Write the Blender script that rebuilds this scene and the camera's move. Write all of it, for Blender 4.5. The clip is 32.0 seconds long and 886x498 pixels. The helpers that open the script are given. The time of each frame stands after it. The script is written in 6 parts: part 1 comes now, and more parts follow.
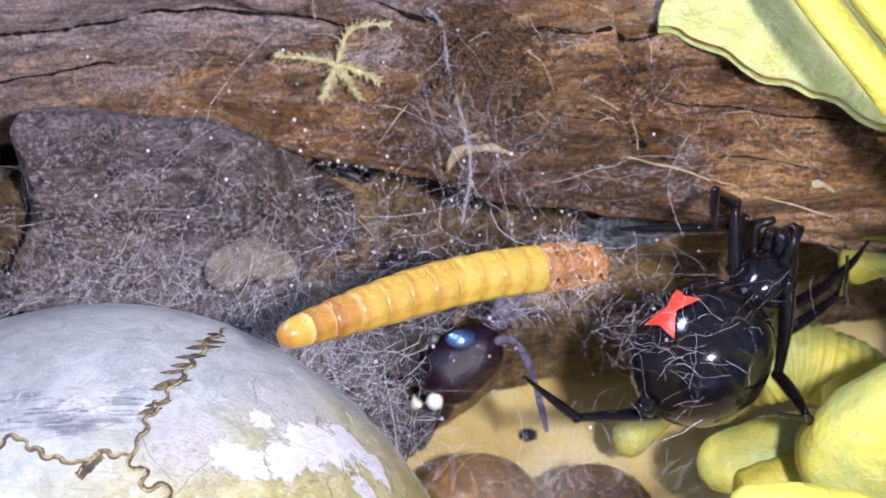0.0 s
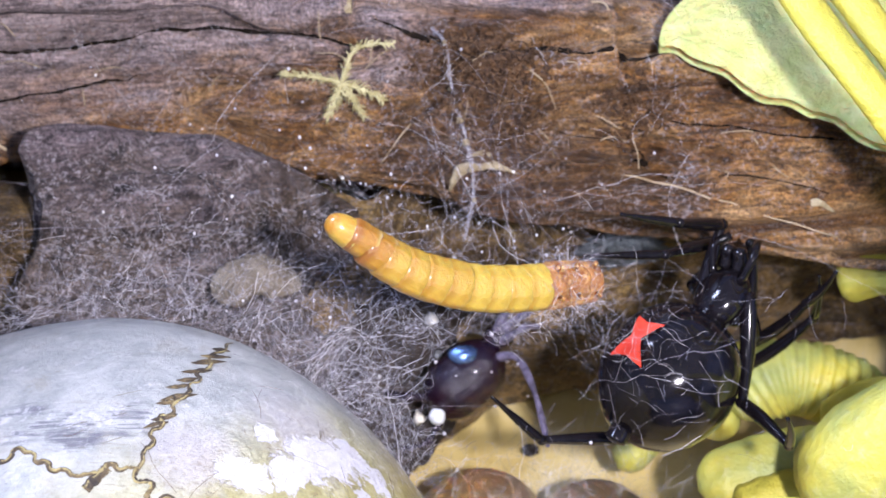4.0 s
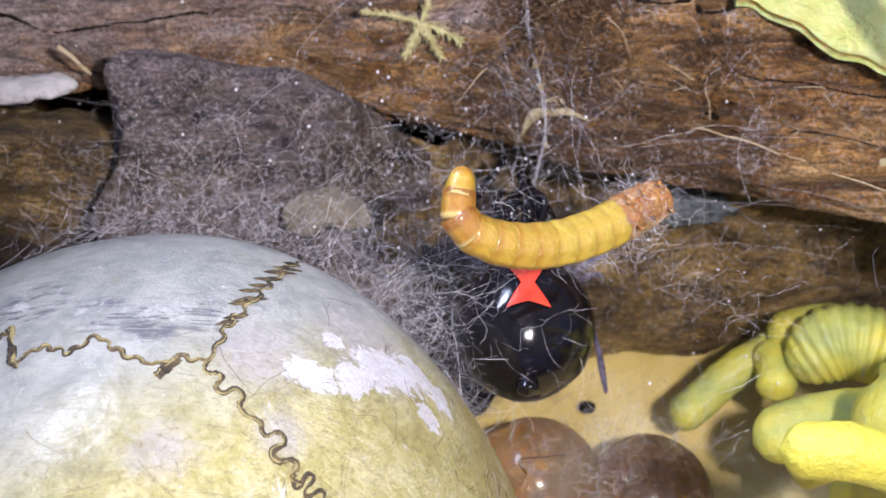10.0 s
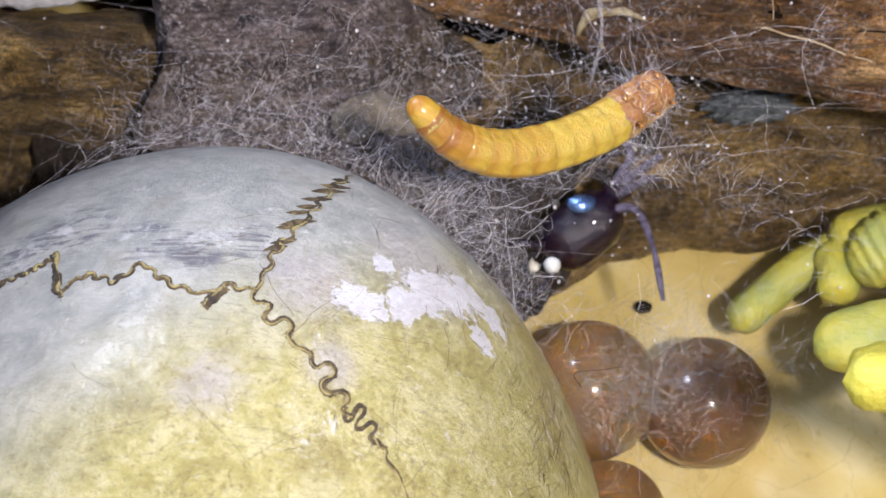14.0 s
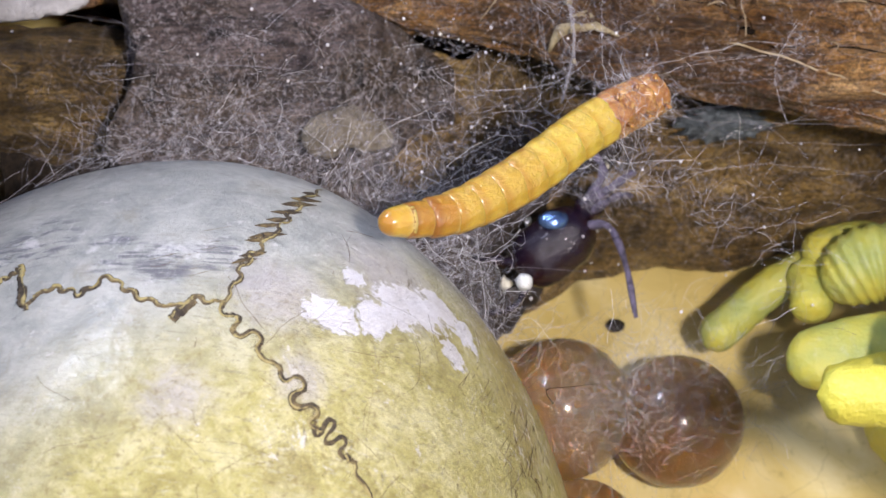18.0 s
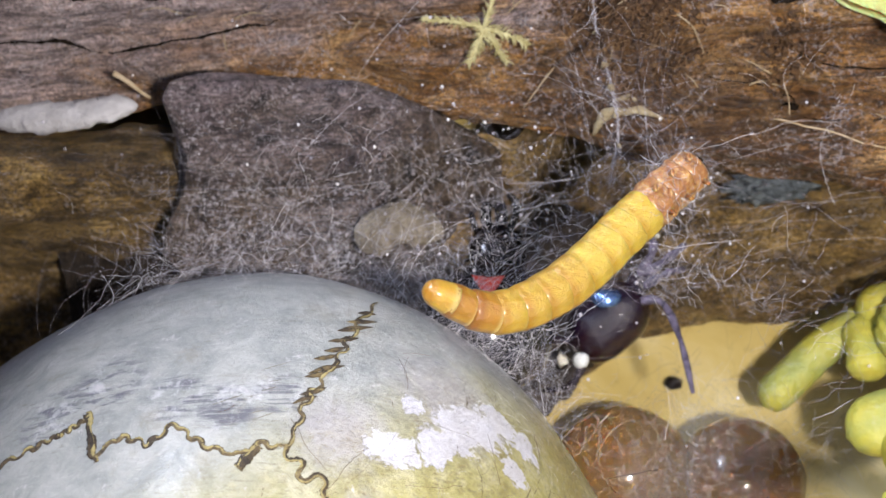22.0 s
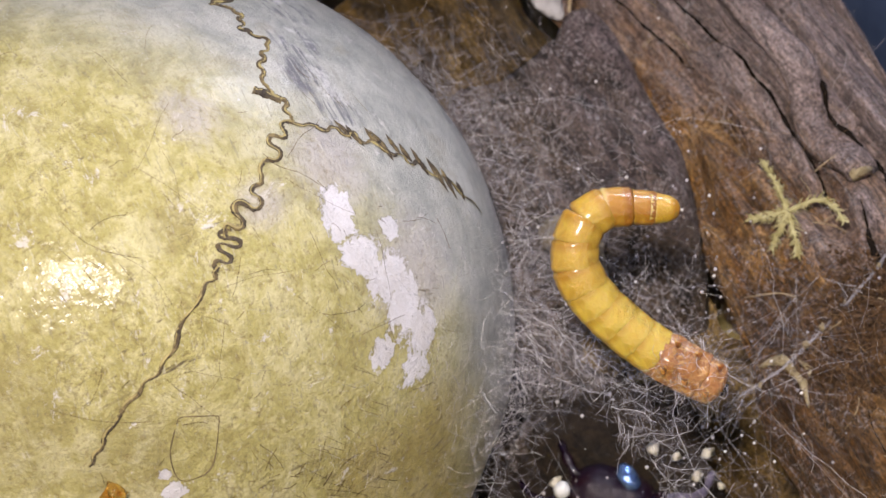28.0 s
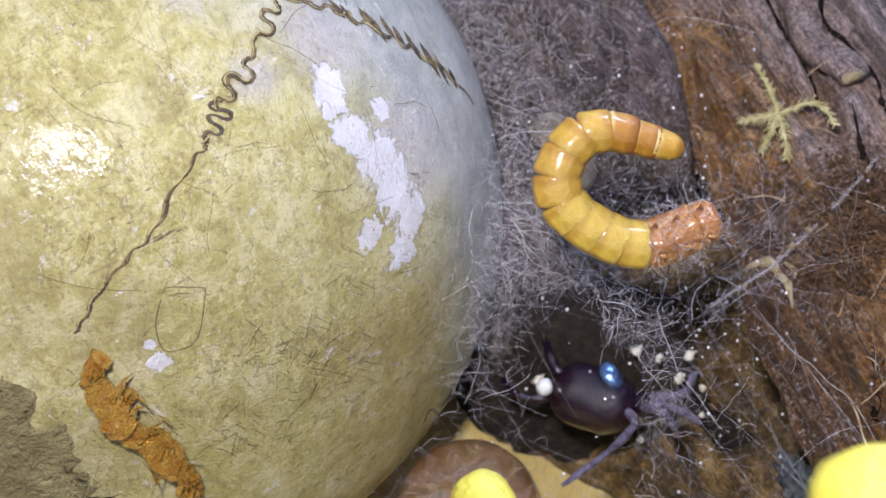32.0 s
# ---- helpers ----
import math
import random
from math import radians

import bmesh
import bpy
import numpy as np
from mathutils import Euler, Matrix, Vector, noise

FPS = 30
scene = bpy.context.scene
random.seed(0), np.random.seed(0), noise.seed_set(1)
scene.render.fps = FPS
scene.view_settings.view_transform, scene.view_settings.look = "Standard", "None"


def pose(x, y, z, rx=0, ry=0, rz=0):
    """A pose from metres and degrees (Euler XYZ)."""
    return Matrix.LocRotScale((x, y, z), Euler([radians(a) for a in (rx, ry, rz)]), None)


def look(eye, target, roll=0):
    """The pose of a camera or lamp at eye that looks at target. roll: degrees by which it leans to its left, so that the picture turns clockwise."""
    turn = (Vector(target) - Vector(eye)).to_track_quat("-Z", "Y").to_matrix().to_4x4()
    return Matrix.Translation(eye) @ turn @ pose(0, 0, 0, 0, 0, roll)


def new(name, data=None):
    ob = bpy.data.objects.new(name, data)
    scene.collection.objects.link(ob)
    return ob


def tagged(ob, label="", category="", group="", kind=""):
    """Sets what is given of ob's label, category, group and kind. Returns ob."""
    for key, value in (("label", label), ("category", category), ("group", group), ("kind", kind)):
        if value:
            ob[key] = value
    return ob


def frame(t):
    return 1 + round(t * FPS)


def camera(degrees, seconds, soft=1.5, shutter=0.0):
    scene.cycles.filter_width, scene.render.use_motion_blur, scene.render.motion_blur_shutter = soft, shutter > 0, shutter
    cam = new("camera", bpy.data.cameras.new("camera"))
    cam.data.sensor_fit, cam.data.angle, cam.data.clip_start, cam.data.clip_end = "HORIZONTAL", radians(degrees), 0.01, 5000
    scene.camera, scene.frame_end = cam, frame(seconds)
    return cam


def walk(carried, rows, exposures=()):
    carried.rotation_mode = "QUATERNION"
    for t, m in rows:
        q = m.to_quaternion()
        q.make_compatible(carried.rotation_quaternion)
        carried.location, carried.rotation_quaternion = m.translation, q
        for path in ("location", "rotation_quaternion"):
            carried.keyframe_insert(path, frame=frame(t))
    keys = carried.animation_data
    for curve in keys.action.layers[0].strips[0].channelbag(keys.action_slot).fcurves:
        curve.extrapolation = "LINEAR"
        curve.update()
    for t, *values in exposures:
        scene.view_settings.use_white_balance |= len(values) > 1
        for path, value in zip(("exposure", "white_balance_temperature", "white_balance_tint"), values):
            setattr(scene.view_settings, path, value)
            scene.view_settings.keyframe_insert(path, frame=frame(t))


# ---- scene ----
# ---- plan: all plan numbers are in units of 2 cm ----
U = 0.02
SECONDS = 32.0

# ---- camera ----
cam = camera(30.27, SECONDS, soft=1.5)
cam.data.dof.use_dof = True
cam.data.dof.focus_distance = 6.4 * U
cam.data.dof.aperture_fstop = 75.0
PATH = [
    (0.0, pose(0.00116, -0.07753, 0.16528, 33.017, -0.781, -4.184)),
    (0.5, pose(0.00134, -0.07834, 0.16583, 33.165, -0.749, -4.191)),
    (1.0, pose(0.00147, -0.07820, 0.16518, 33.260, -0.743, -4.143)),
    (1.5, pose(0.00138, -0.07774, 0.16469, 33.105, -0.957, -4.285)),
    (2.0, pose(0.00150, -0.07743, 0.16462, 33.061, -1.036, -4.298)),
    (2.5, pose(0.00140, -0.07657, 0.16398, 32.964, -1.215, -4.531)),
    (4.5, pose(0.00116, -0.07937, 0.16806, 33.986, -0.579, -3.665)),
    (5.0, pose(0.00104, -0.08001, 0.16862, 34.351, -0.498, -3.508)),
    (5.5, pose(0.00138, -0.07884, 0.16694, 33.993, -0.493, -3.442)),
    (6.0, pose(0.00063, -0.08381, 0.16612, 33.458, -0.845, -2.420)),
    (6.5, pose(-0.00045, -0.08669, 0.16231, 32.902, -1.525, -0.798)),
    (7.0, pose(-0.00035, -0.08889, 0.16691, 34.181, -0.617, -0.511)),
    (7.5, pose(0.00066, -0.08779, 0.16740, 34.539, 0.116, -0.524)),
    (8.0, pose(0.00004, -0.08764, 0.16669, 34.329, -0.130, -0.270)),
    (8.5, pose(0.00006, -0.08724, 0.16577, 34.449, -0.198, -0.301)),
    (9.0, pose(-0.00003, -0.08624, 0.16464, 34.427, -0.472, -0.466)),
    (9.5, pose(-0.00029, -0.08650, 0.16432, 34.492, -0.717, -0.492)),
    (10.0, pose(-0.00011, -0.08655, 0.16417, 34.411, -0.720, -0.405)),
    (10.5, pose(-0.00016, -0.08654, 0.16391, 34.282, -0.754, -0.385)),
    (11.0, pose(-0.00030, -0.08696, 0.16365, 34.342, -0.738, -0.271)),
    (11.5, pose(-0.00037, -0.08671, 0.16361, 34.316, -0.741, -0.283)),
    (12.0, pose(-0.00025, -0.08630, 0.16369, 34.198, -0.668, -0.352)),
    (12.5, pose(-0.00077, -0.08376, 0.16472, 33.483, -0.089, -0.796)),
    (13.0, pose(-0.00139, -0.08006, 0.16408, 30.382, 1.054, 0.170)),
    (13.5, pose(-0.00031, -0.08016, 0.16447, 29.444, 1.043, 0.362)),
    (14.0, pose(-0.00002, -0.08017, 0.16387, 29.247, 1.018, 0.337)),
    (14.5, pose(-0.00003, -0.07989, 0.16354, 29.571, 0.582, 0.200)),
    (16.5, pose(-0.00027, -0.08011, 0.16251, 30.014, 0.084, -0.032)),
    (17.0, pose(-0.00020, -0.08002, 0.16264, 30.168, 0.174, -0.058)),
    (17.5, pose(0.00003, -0.08027, 0.16273, 30.112, 0.119, -0.164)),
    (18.0, pose(0.00002, -0.08045, 0.16230, 30.185, 0.137, -0.093)),
    (18.5, pose(-0.00009, -0.08033, 0.16222, 30.102, -0.018, -0.101)),
    (19.0, pose(-0.00001, -0.08000, 0.16201, 29.967, -0.110, -0.075)),
    (19.5, pose(-0.00007, -0.07994, 0.16207, 29.955, -0.167, -0.099)),
    (20.0, pose(0.00007, -0.08010, 0.16230, 29.827, -0.127, -0.029)),
    (20.5, pose(-0.00019, -0.07934, 0.16336, 30.010, 0.206, -0.188)),
    (21.0, pose(-0.00136, -0.07629, 0.16504, 29.503, 1.155, -0.311)),
    (21.5, pose(0.00060, -0.07277, 0.16986, 29.699, 2.832, -1.591)),
    (22.0, pose(0.00065, -0.07004, 0.17037, 28.468, 3.302, -1.716)),
    (22.5, pose(0.00156, -0.07054, 0.17027, 27.597, 3.437, -1.576)),
    (23.0, pose(0.00178, -0.07249, 0.17197, 27.606, 3.470, -1.174)),
    (23.5, pose(0.00373, -0.07445, 0.17713, 28.628, 3.031, 0.851)),
    (24.0, pose(0.01535, -0.08023, 0.18021, 30.425, -3.117, 13.149)),
    (24.5, pose(0.02226, -0.07956, 0.18165, 29.392, -7.003, 32.908)),
    (25.0, pose(0.03193, -0.07701, 0.17698, 29.145, -8.608, 45.402)),
    (25.5, pose(0.03789, -0.07338, 0.16374, 33.291, -9.422, 51.859)),
    (27.5, pose(0.05116, -0.07652, 0.16059, 35.475, -11.488, 58.598)),
    (28.0, pose(0.05087, -0.07642, 0.15871, 36.104, -12.116, 59.007)),
    (28.5, pose(0.05329, -0.07766, 0.15659, 35.549, -13.095, 60.184)),
    (29.0, pose(0.05318, -0.07777, 0.15582, 34.989, -13.194, 60.197)),
    (29.5, pose(0.05332, -0.07782, 0.15544, 33.725, -13.359, 60.385)),
    (30.0, pose(0.05385, -0.07762, 0.15517, 32.960, -13.367, 60.678)),
    (30.5, pose(0.05436, -0.07832, 0.15552, 33.135, -13.302, 60.568)),
    (31.0, pose(0.05428, -0.07771, 0.15544, 33.623, -13.491, 60.299)),
    (31.5, pose(0.05445, -0.07797, 0.15569, 33.753, -13.538, 60.135)),
    (32.0, pose(0.05458, -0.07807, 0.15589, 33.932, -13.475, 60.165)),
]

walk(cam, PATH, exposures=[(0.0, 0.32, 5650, 24), (2.0, 0.32, 5650, 24), (5.0, 0.44, 5650, 24), (7.0, 0.2, 5950, 22), (11.0, 0.12, 6000, 20), (13.0, 0.0, 6200, 18), (20.5, 0.0, 6200, 19), (22.0, 0.12, 6200, 15), (23.0, 0.02, 6200, 18),
                      (24.0, 0.48, 6000, 19), (25.0, -0.11, 6400, 15), (28.0, -0.2, 6700, 19), (29.0, -0.12, 6500, 18), (30.0, 0.08, 6300, 17), (31.0, -0.06, 6000, 19), (32.0, -0.12, 5800, 20)])

# ---- world and lights ----
world = bpy.data.worlds.new("world")
scene.world = world
world.use_nodes = True
bg = world.node_tree.nodes["Background"]
bg.inputs["Color"].default_value = (0.7, 0.78, 1.0, 1)
bg.inputs["Strength"].default_value = 0.36


def lamp(name, kind, eye, target, power, size, colour):
    data = bpy.data.lights.new(name, kind)
    data.energy, data.color = power, colour
    if kind == "AREA":
        data.shape, data.size = "DISK", size
    ob = new(name, data)
    ob.matrix_world = look(Vector(eye) * U, Vector(target) * U)
    return ob


lamp("torch_lamp", "AREA", (1.8, -4.6, 9.5), (-0.2, -0.4, 1.4), 0.43, 0.012, (1.0, 0.94, 0.84))
lamp("room_lamp", "AREA", (-5.5, 4.5, 9.0), (-0.5, 0.0, 1.6), 0.92, 0.08, (0.74, 0.83, 1.0))


# ---- materials ----
def mat(name):
    m = bpy.data.materials.new(name)
    m.use_nodes = True
    nt = m.node_tree
    return m, nt, nt.nodes["Principled BSDF"]


def nd(nt, kind, **inputs):
    n = nt.nodes.new(kind)
    for key, value in inputs.items():
        n.inputs[key.replace("_", " ")].default_value = value
    return n


def coords(nt, scale=(1, 1, 1), rot=(0, 0, 0), loc=(0, 0, 0)):
    tc = nt.nodes.new("ShaderNodeTexCoord")
    mp = nt.nodes.new("ShaderNodeMapping")
    mp.inputs["Scale"].default_value = [s / U for s in scale]
    mp.inputs["Rotation"].default_value = rot
    mp.inputs["Location"].default_value = loc
    nt.links.new(tc.outputs["Object"], mp.inputs["Vector"])
    return mp.outputs["Vector"]


def noise_tex(nt, vec, scale, detail=6.0, rough=0.6, warp=0.0):
    n = nd(nt, "ShaderNodeTexNoise", Scale=scale, Detail=detail, Roughness=rough, Distortion=warp)
    nt.links.new(vec, n.inputs["Vector"])
    return n.outputs["Fac"]


def ramp(nt, fac, stops):
    r = nt.nodes.new("ShaderNodeValToRGB")
    e = r.color_ramp.elements
    while len(e) < len(stops):
        e.new(0.5)
    for el, (p, c) in zip(e, stops):
        el.position = p
        el.color = (*c, 1) if len(c) == 3 else c
    nt.links.new(fac, r.inputs["Fac"])
    return r.outputs["Color"]


def grey(nt, fac, lo, hi):
    if lo > hi:
        return ramp(nt, fac, [(hi, (1, 1, 1)), (lo, (0, 0, 0))])
    return ramp(nt, fac, [(lo, (0, 0, 0)), (hi, (1, 1, 1))])


def mix(nt, fac, a, b, blend="MIX"):
    m = nt.nodes.new("ShaderNodeMix")
    m.data_type, m.blend_type = "RGBA", blend
    for sock, v in ((m.inputs[0], fac), (m.inputs[6], a), (m.inputs[7], b)):
        if isinstance(v, (int, float)):
            sock.default_value = v
        elif isinstance(v, tuple):
            sock.default_value = (*v, 1)
        else:
            nt.links.new(v, sock)
    return m.outputs[2]


def bump(nt, p, height, strength, dist):
    b = nd(nt, "ShaderNodeBump", Strength=strength, Distance=dist * U)
    nt.links.new(height, b.inputs["Height"])
    nt.links.new(b.outputs["Normal"], p.inputs["Normal"])


def near(nt, vec, spots):
    """A field that is 1 at the middle of the nearest spot and 0 at its radius; spots: (x, y, z, radius)."""
    best = None
    for x, y, z, r in spots:
        d = nt.nodes.new("ShaderNodeVectorMath")
        d.operation = "DISTANCE"
        nt.links.new(vec, d.inputs[0])
        d.inputs[1].default_value = (x, y, z)
        k = calc(nt, "MULTIPLY_ADD", d.outputs["Value"], -1 / r, 1.0)
        best = k if best is None else calc(nt, "MAXIMUM", best, k)
    return best


def calc(nt, operation, a, b, c=None):
    n = nt.nodes.new("ShaderNodeMath")
    n.operation = operation
    for sock, v in zip(n.inputs, (a, b, c)):
        if v is None:
            continue
        if isinstance(v, (int, float)):
            sock.default_value = v
        else:
            nt.links.new(v, sock)
    return n.outputs[0]


def wood_material(name, stops, dark, stretch=(0.9, 2.2, 2.2), grain=0.4, dust=0.6, rough=0.55, lines=0.0, weather=None, pitted=0.85, stain=()):
    """Rough old wood: blotches of the given colours, grain lines along x, dark pits, pale dust and a greyed upper side."""
    m, nt, p = mat(name)
    vs = coords(nt)
    n1 = noise_tex(nt, coords(nt, stretch), 2.3, 12, 0.74, 0.5)
    n2 = noise_tex(nt, coords(nt, (0.6, 12, 12), loc=(0, 3, 1)), 1.6, 7, 0.68, 0.6)
    pits = noise_tex(nt, coords(nt, (0.8, 1.2, 1.2), loc=(5, 1, 2)), 8, 10, 0.75, 0.6)
    fuzz = noise_tex(nt, vs, 3.2, 8, 0.75, 0.5)
    speck = noise_tex(nt, vs, 42, 4, 0.75)
    c = ramp(nt, n1, stops)
    if weather:
        sep = nt.nodes.new("ShaderNodeSeparateXYZ")
        nt.links.new(vs, sep.inputs[0])
        up = nt.nodes.new("ShaderNodeMath")
        up.operation = "MULTIPLY_ADD"
        nt.links.new(sep.outputs["Z"], up.inputs[0])
        up.inputs[1].default_value, up.inputs[2].default_value = weather[0], weather[1]
        wz = nt.nodes.new("ShaderNodeMath")
        wz.operation = "MULTIPLY_ADD"
        wn = noise_tex(nt, coords(nt, (0.35, 1.6, 1.6), loc=(2, 0, 4)), 1.8, 6, 0.65, 0.4)
        nt.links.new(wn, wz.inputs[0])
        wz.inputs[1].default_value = 1.0
        wx = nt.nodes.new("ShaderNodeMath")
        wx.operation = "MULTIPLY_ADD"
        nt.links.new(sep.outputs["X"], wx.inputs[0])
        wx.inputs[1].default_value = weather[4]
        nt.links.new(up.outputs[0], wx.inputs[2])
        nt.links.new(wx.outputs[0], wz.inputs[2])
        c = mix(nt, mix(nt, weather[3], (0, 0, 0), grey(nt, wz.outputs[0], 0.45, 0.75)), c, mix(nt, n1, (0.16, 0.11, 0.1), weather[2]))
    if stain:
        wet = calc(nt, "MULTIPLY_ADD", pits, 1.2, calc(nt, "ADD", near(nt, coords(nt, loc=(0, 1.4, 0)), stain), -0.6))
        c = mix(nt, mix(nt, 0.88, (0, 0, 0), grey(nt, wet, 0.1, 0.55)), c, mix(nt, n1, (0.03, 0.013, 0.005), (0.17, 0.075, 0.02)))
    c = mix(nt, mix(nt, grain, (0, 0, 0), grey(nt, n2, 0.5, 0.38)), c, dark)
    c = mix(nt, mix(nt, pitted, (0, 0, 0), grey(nt, pits, 0.47, 0.39)), c, dark)
    c = mix(nt, mix(nt, 0.5, (0, 0, 0), grey(nt, pits, 0.53, 0.63)), c, mix(nt, 0.5, c, stops[-1][1]))
    if lines:
        for k, (sx, sc, w) in enumerate(((0.16, 2.6, 0.02), (0.22, 5.0, 0.03))):
            ln = noise_tex(nt, coords(nt, (sx, 1.5, 1.5), loc=(k * 3.3, 1, 6)), sc, 4, 0.5, 0.25)
            band = mix(nt, 1.0, grey(nt, ln, 0.5 - w, 0.5 - w / 4), grey(nt, ln, 0.5 + w, 0.5 + w / 4), "MULTIPLY")
            c = mix(nt, mix(nt, lines, (0, 0, 0), band), c, dark)
    fibre = noise_tex(nt, coords(nt, (3.5, 26, 26), loc=(1, 2, 3)), 2.6, 5, 0.7, 0.3)
    crumb = noise_tex(nt, coords(nt, loc=(4, 4, 1)), 62, 5, 0.8)
    c = mix(nt, 0.6, c, ramp(nt, fibre, [(0.36, (0.12,) * 3), (0.64, (0.88,) * 3)]), "OVERLAY")
    c = mix(nt, 0.85, c, ramp(nt, crumb, [(0.36, (0.1,) * 3), (0.64, (0.9,) * 3)]), "OVERLAY")
    dustf = mix(nt, 1.0, grey(nt, speck, 0.52, 0.62), grey(nt, fuzz, 0.42, 0.56), "MULTIPLY")
    c = mix(nt, mix(nt, dust, (0, 0, 0), dustf), c, (0.56, 0.5, 0.5))
    nt.links.new(c, p.inputs["Base Color"])
    nt.links.new(ramp(nt, fuzz, [(0.35, (rough - 0.2,) * 3), (0.65, (rough + 0.2,) * 3)]), p.inputs["Roughness"])
    h = mix(nt, 0.4, mix(nt, 0.3, mix(nt, 0.6, n1, pits), n2), mix(nt, 0.5, fibre, crumb))
    bump(nt, p, h, 1.0, 0.1)
    return m


WOOD = wood_material("driftwood", [(0.35, (0.06, 0.024, 0.006)), (0.43, (0.2, 0.088, 0.022)), (0.51, (0.35, 0.178, 0.05)), (0.6, (0.5, 0.31, 0.14))], (0.02, 0.011, 0.006), stretch=(0.5, 1.8, 1.8), grain=0.55, dust=0.55, lines=0.4, weather=(0.9, -1.98, (0.66, 0.54, 0.53), 0.9, -0.22), pitted=0.45,
                     stain=((0.72, 0.78, 2.1, 0.46), (1.05, 0.62, 2.0, 0.42), (0.62, 1.05, 2.36, 0.32), (0.8, 0.66, 1.85, 0.45), (1.45, 0.5, 1.85, 0.42), (0.35, 0.85, 1.95, 0.3)))
WOOD_DARK = wood_material("dark_wood", [(0.36, (0.04, 0.022, 0.006)), (0.46, (0.155, 0.093, 0.026)), (0.55, (0.3, 0.185, 0.055)), (0.66, (0.46, 0.32, 0.12))], (0.008, 0.005, 0.003), (0.7, 1.5, 1.5), 0.4, 0.35, lines=0.12, pitted=0.6)
SLAB = wood_material("grey_bark", [(0.37, (0.016, 0.01, 0.006)), (0.46, (0.075, 0.048, 0.027)), (0.54, (0.14, 0.098, 0.066)), (0.66, (0.29, 0.23, 0.2))], (0.012, 0.008, 0.006), (0.8, 1.6, 1.6), 0.55, 0.75, lines=0.25, weather=(0.55, -1.02, (0.33, 0.27, 0.31), 0.65, 0.0), pitted=0.8)


SKULL_BASE = (-1.78, -2.4, 0.0)


def on_skull(*spots):
    return [(x - SKULL_BASE[0], y - SKULL_BASE[1], z, r) for x, y, z, r in spots]


# where the paint has come off the skull down to the plaster, and where it is thin or stained
BARE = on_skull((-0.43, -1.27, 2.95, 0.1), (-0.37, -1.29, 2.92, 0.1), (-0.27, -1.23, 2.83, 0.13), (-0.18, -1.14, 2.72, 0.15), (-0.1, -1.08, 2.62, 0.15), (-0.02, -1.05, 2.48, 0.15), (0.04, -1.1, 2.4, 0.12), (-0.33, -1.05, 2.82, 0.07), (0.02, -1.25, 2.52, 0.09), (0.17, -2.2, 2.38, 0.06), (0.12, -2.22, 2.44, 0.04))
THIN = on_skull((-0.6, -1.22, 3.0, 0.28), (-0.2, -0.98, 2.65, 0.36), (-0.5, -1.58, 3.03, 0.17), (-0.9, -1.7, 3.12, 0.2))
BRUSHED = on_skull((-1.0, -1.12, 3.06, 0.15), (-0.82, -1.06, 3.03, 0.14), (-1.2, -1.06, 3.02, 0.16), (-1.5, -0.95, 2.88, 0.2), (-1.7, -1.05, 2.85, 0.18))
RUSTY = on_skull((0.3, -1.0, 2.0, 0.45), (0.42, -1.1, 1.6, 0.5), (0.3, -1.35, 2.1, 0.3))
GRIMY = on_skull((0.05, -2.35, 2.5, 0.3), (-0.2, -2.7, 2.6, 0.4), (0.3, -2.5, 2.0, 0.4), (-0.55, -1.95, 3.0, 0.16))


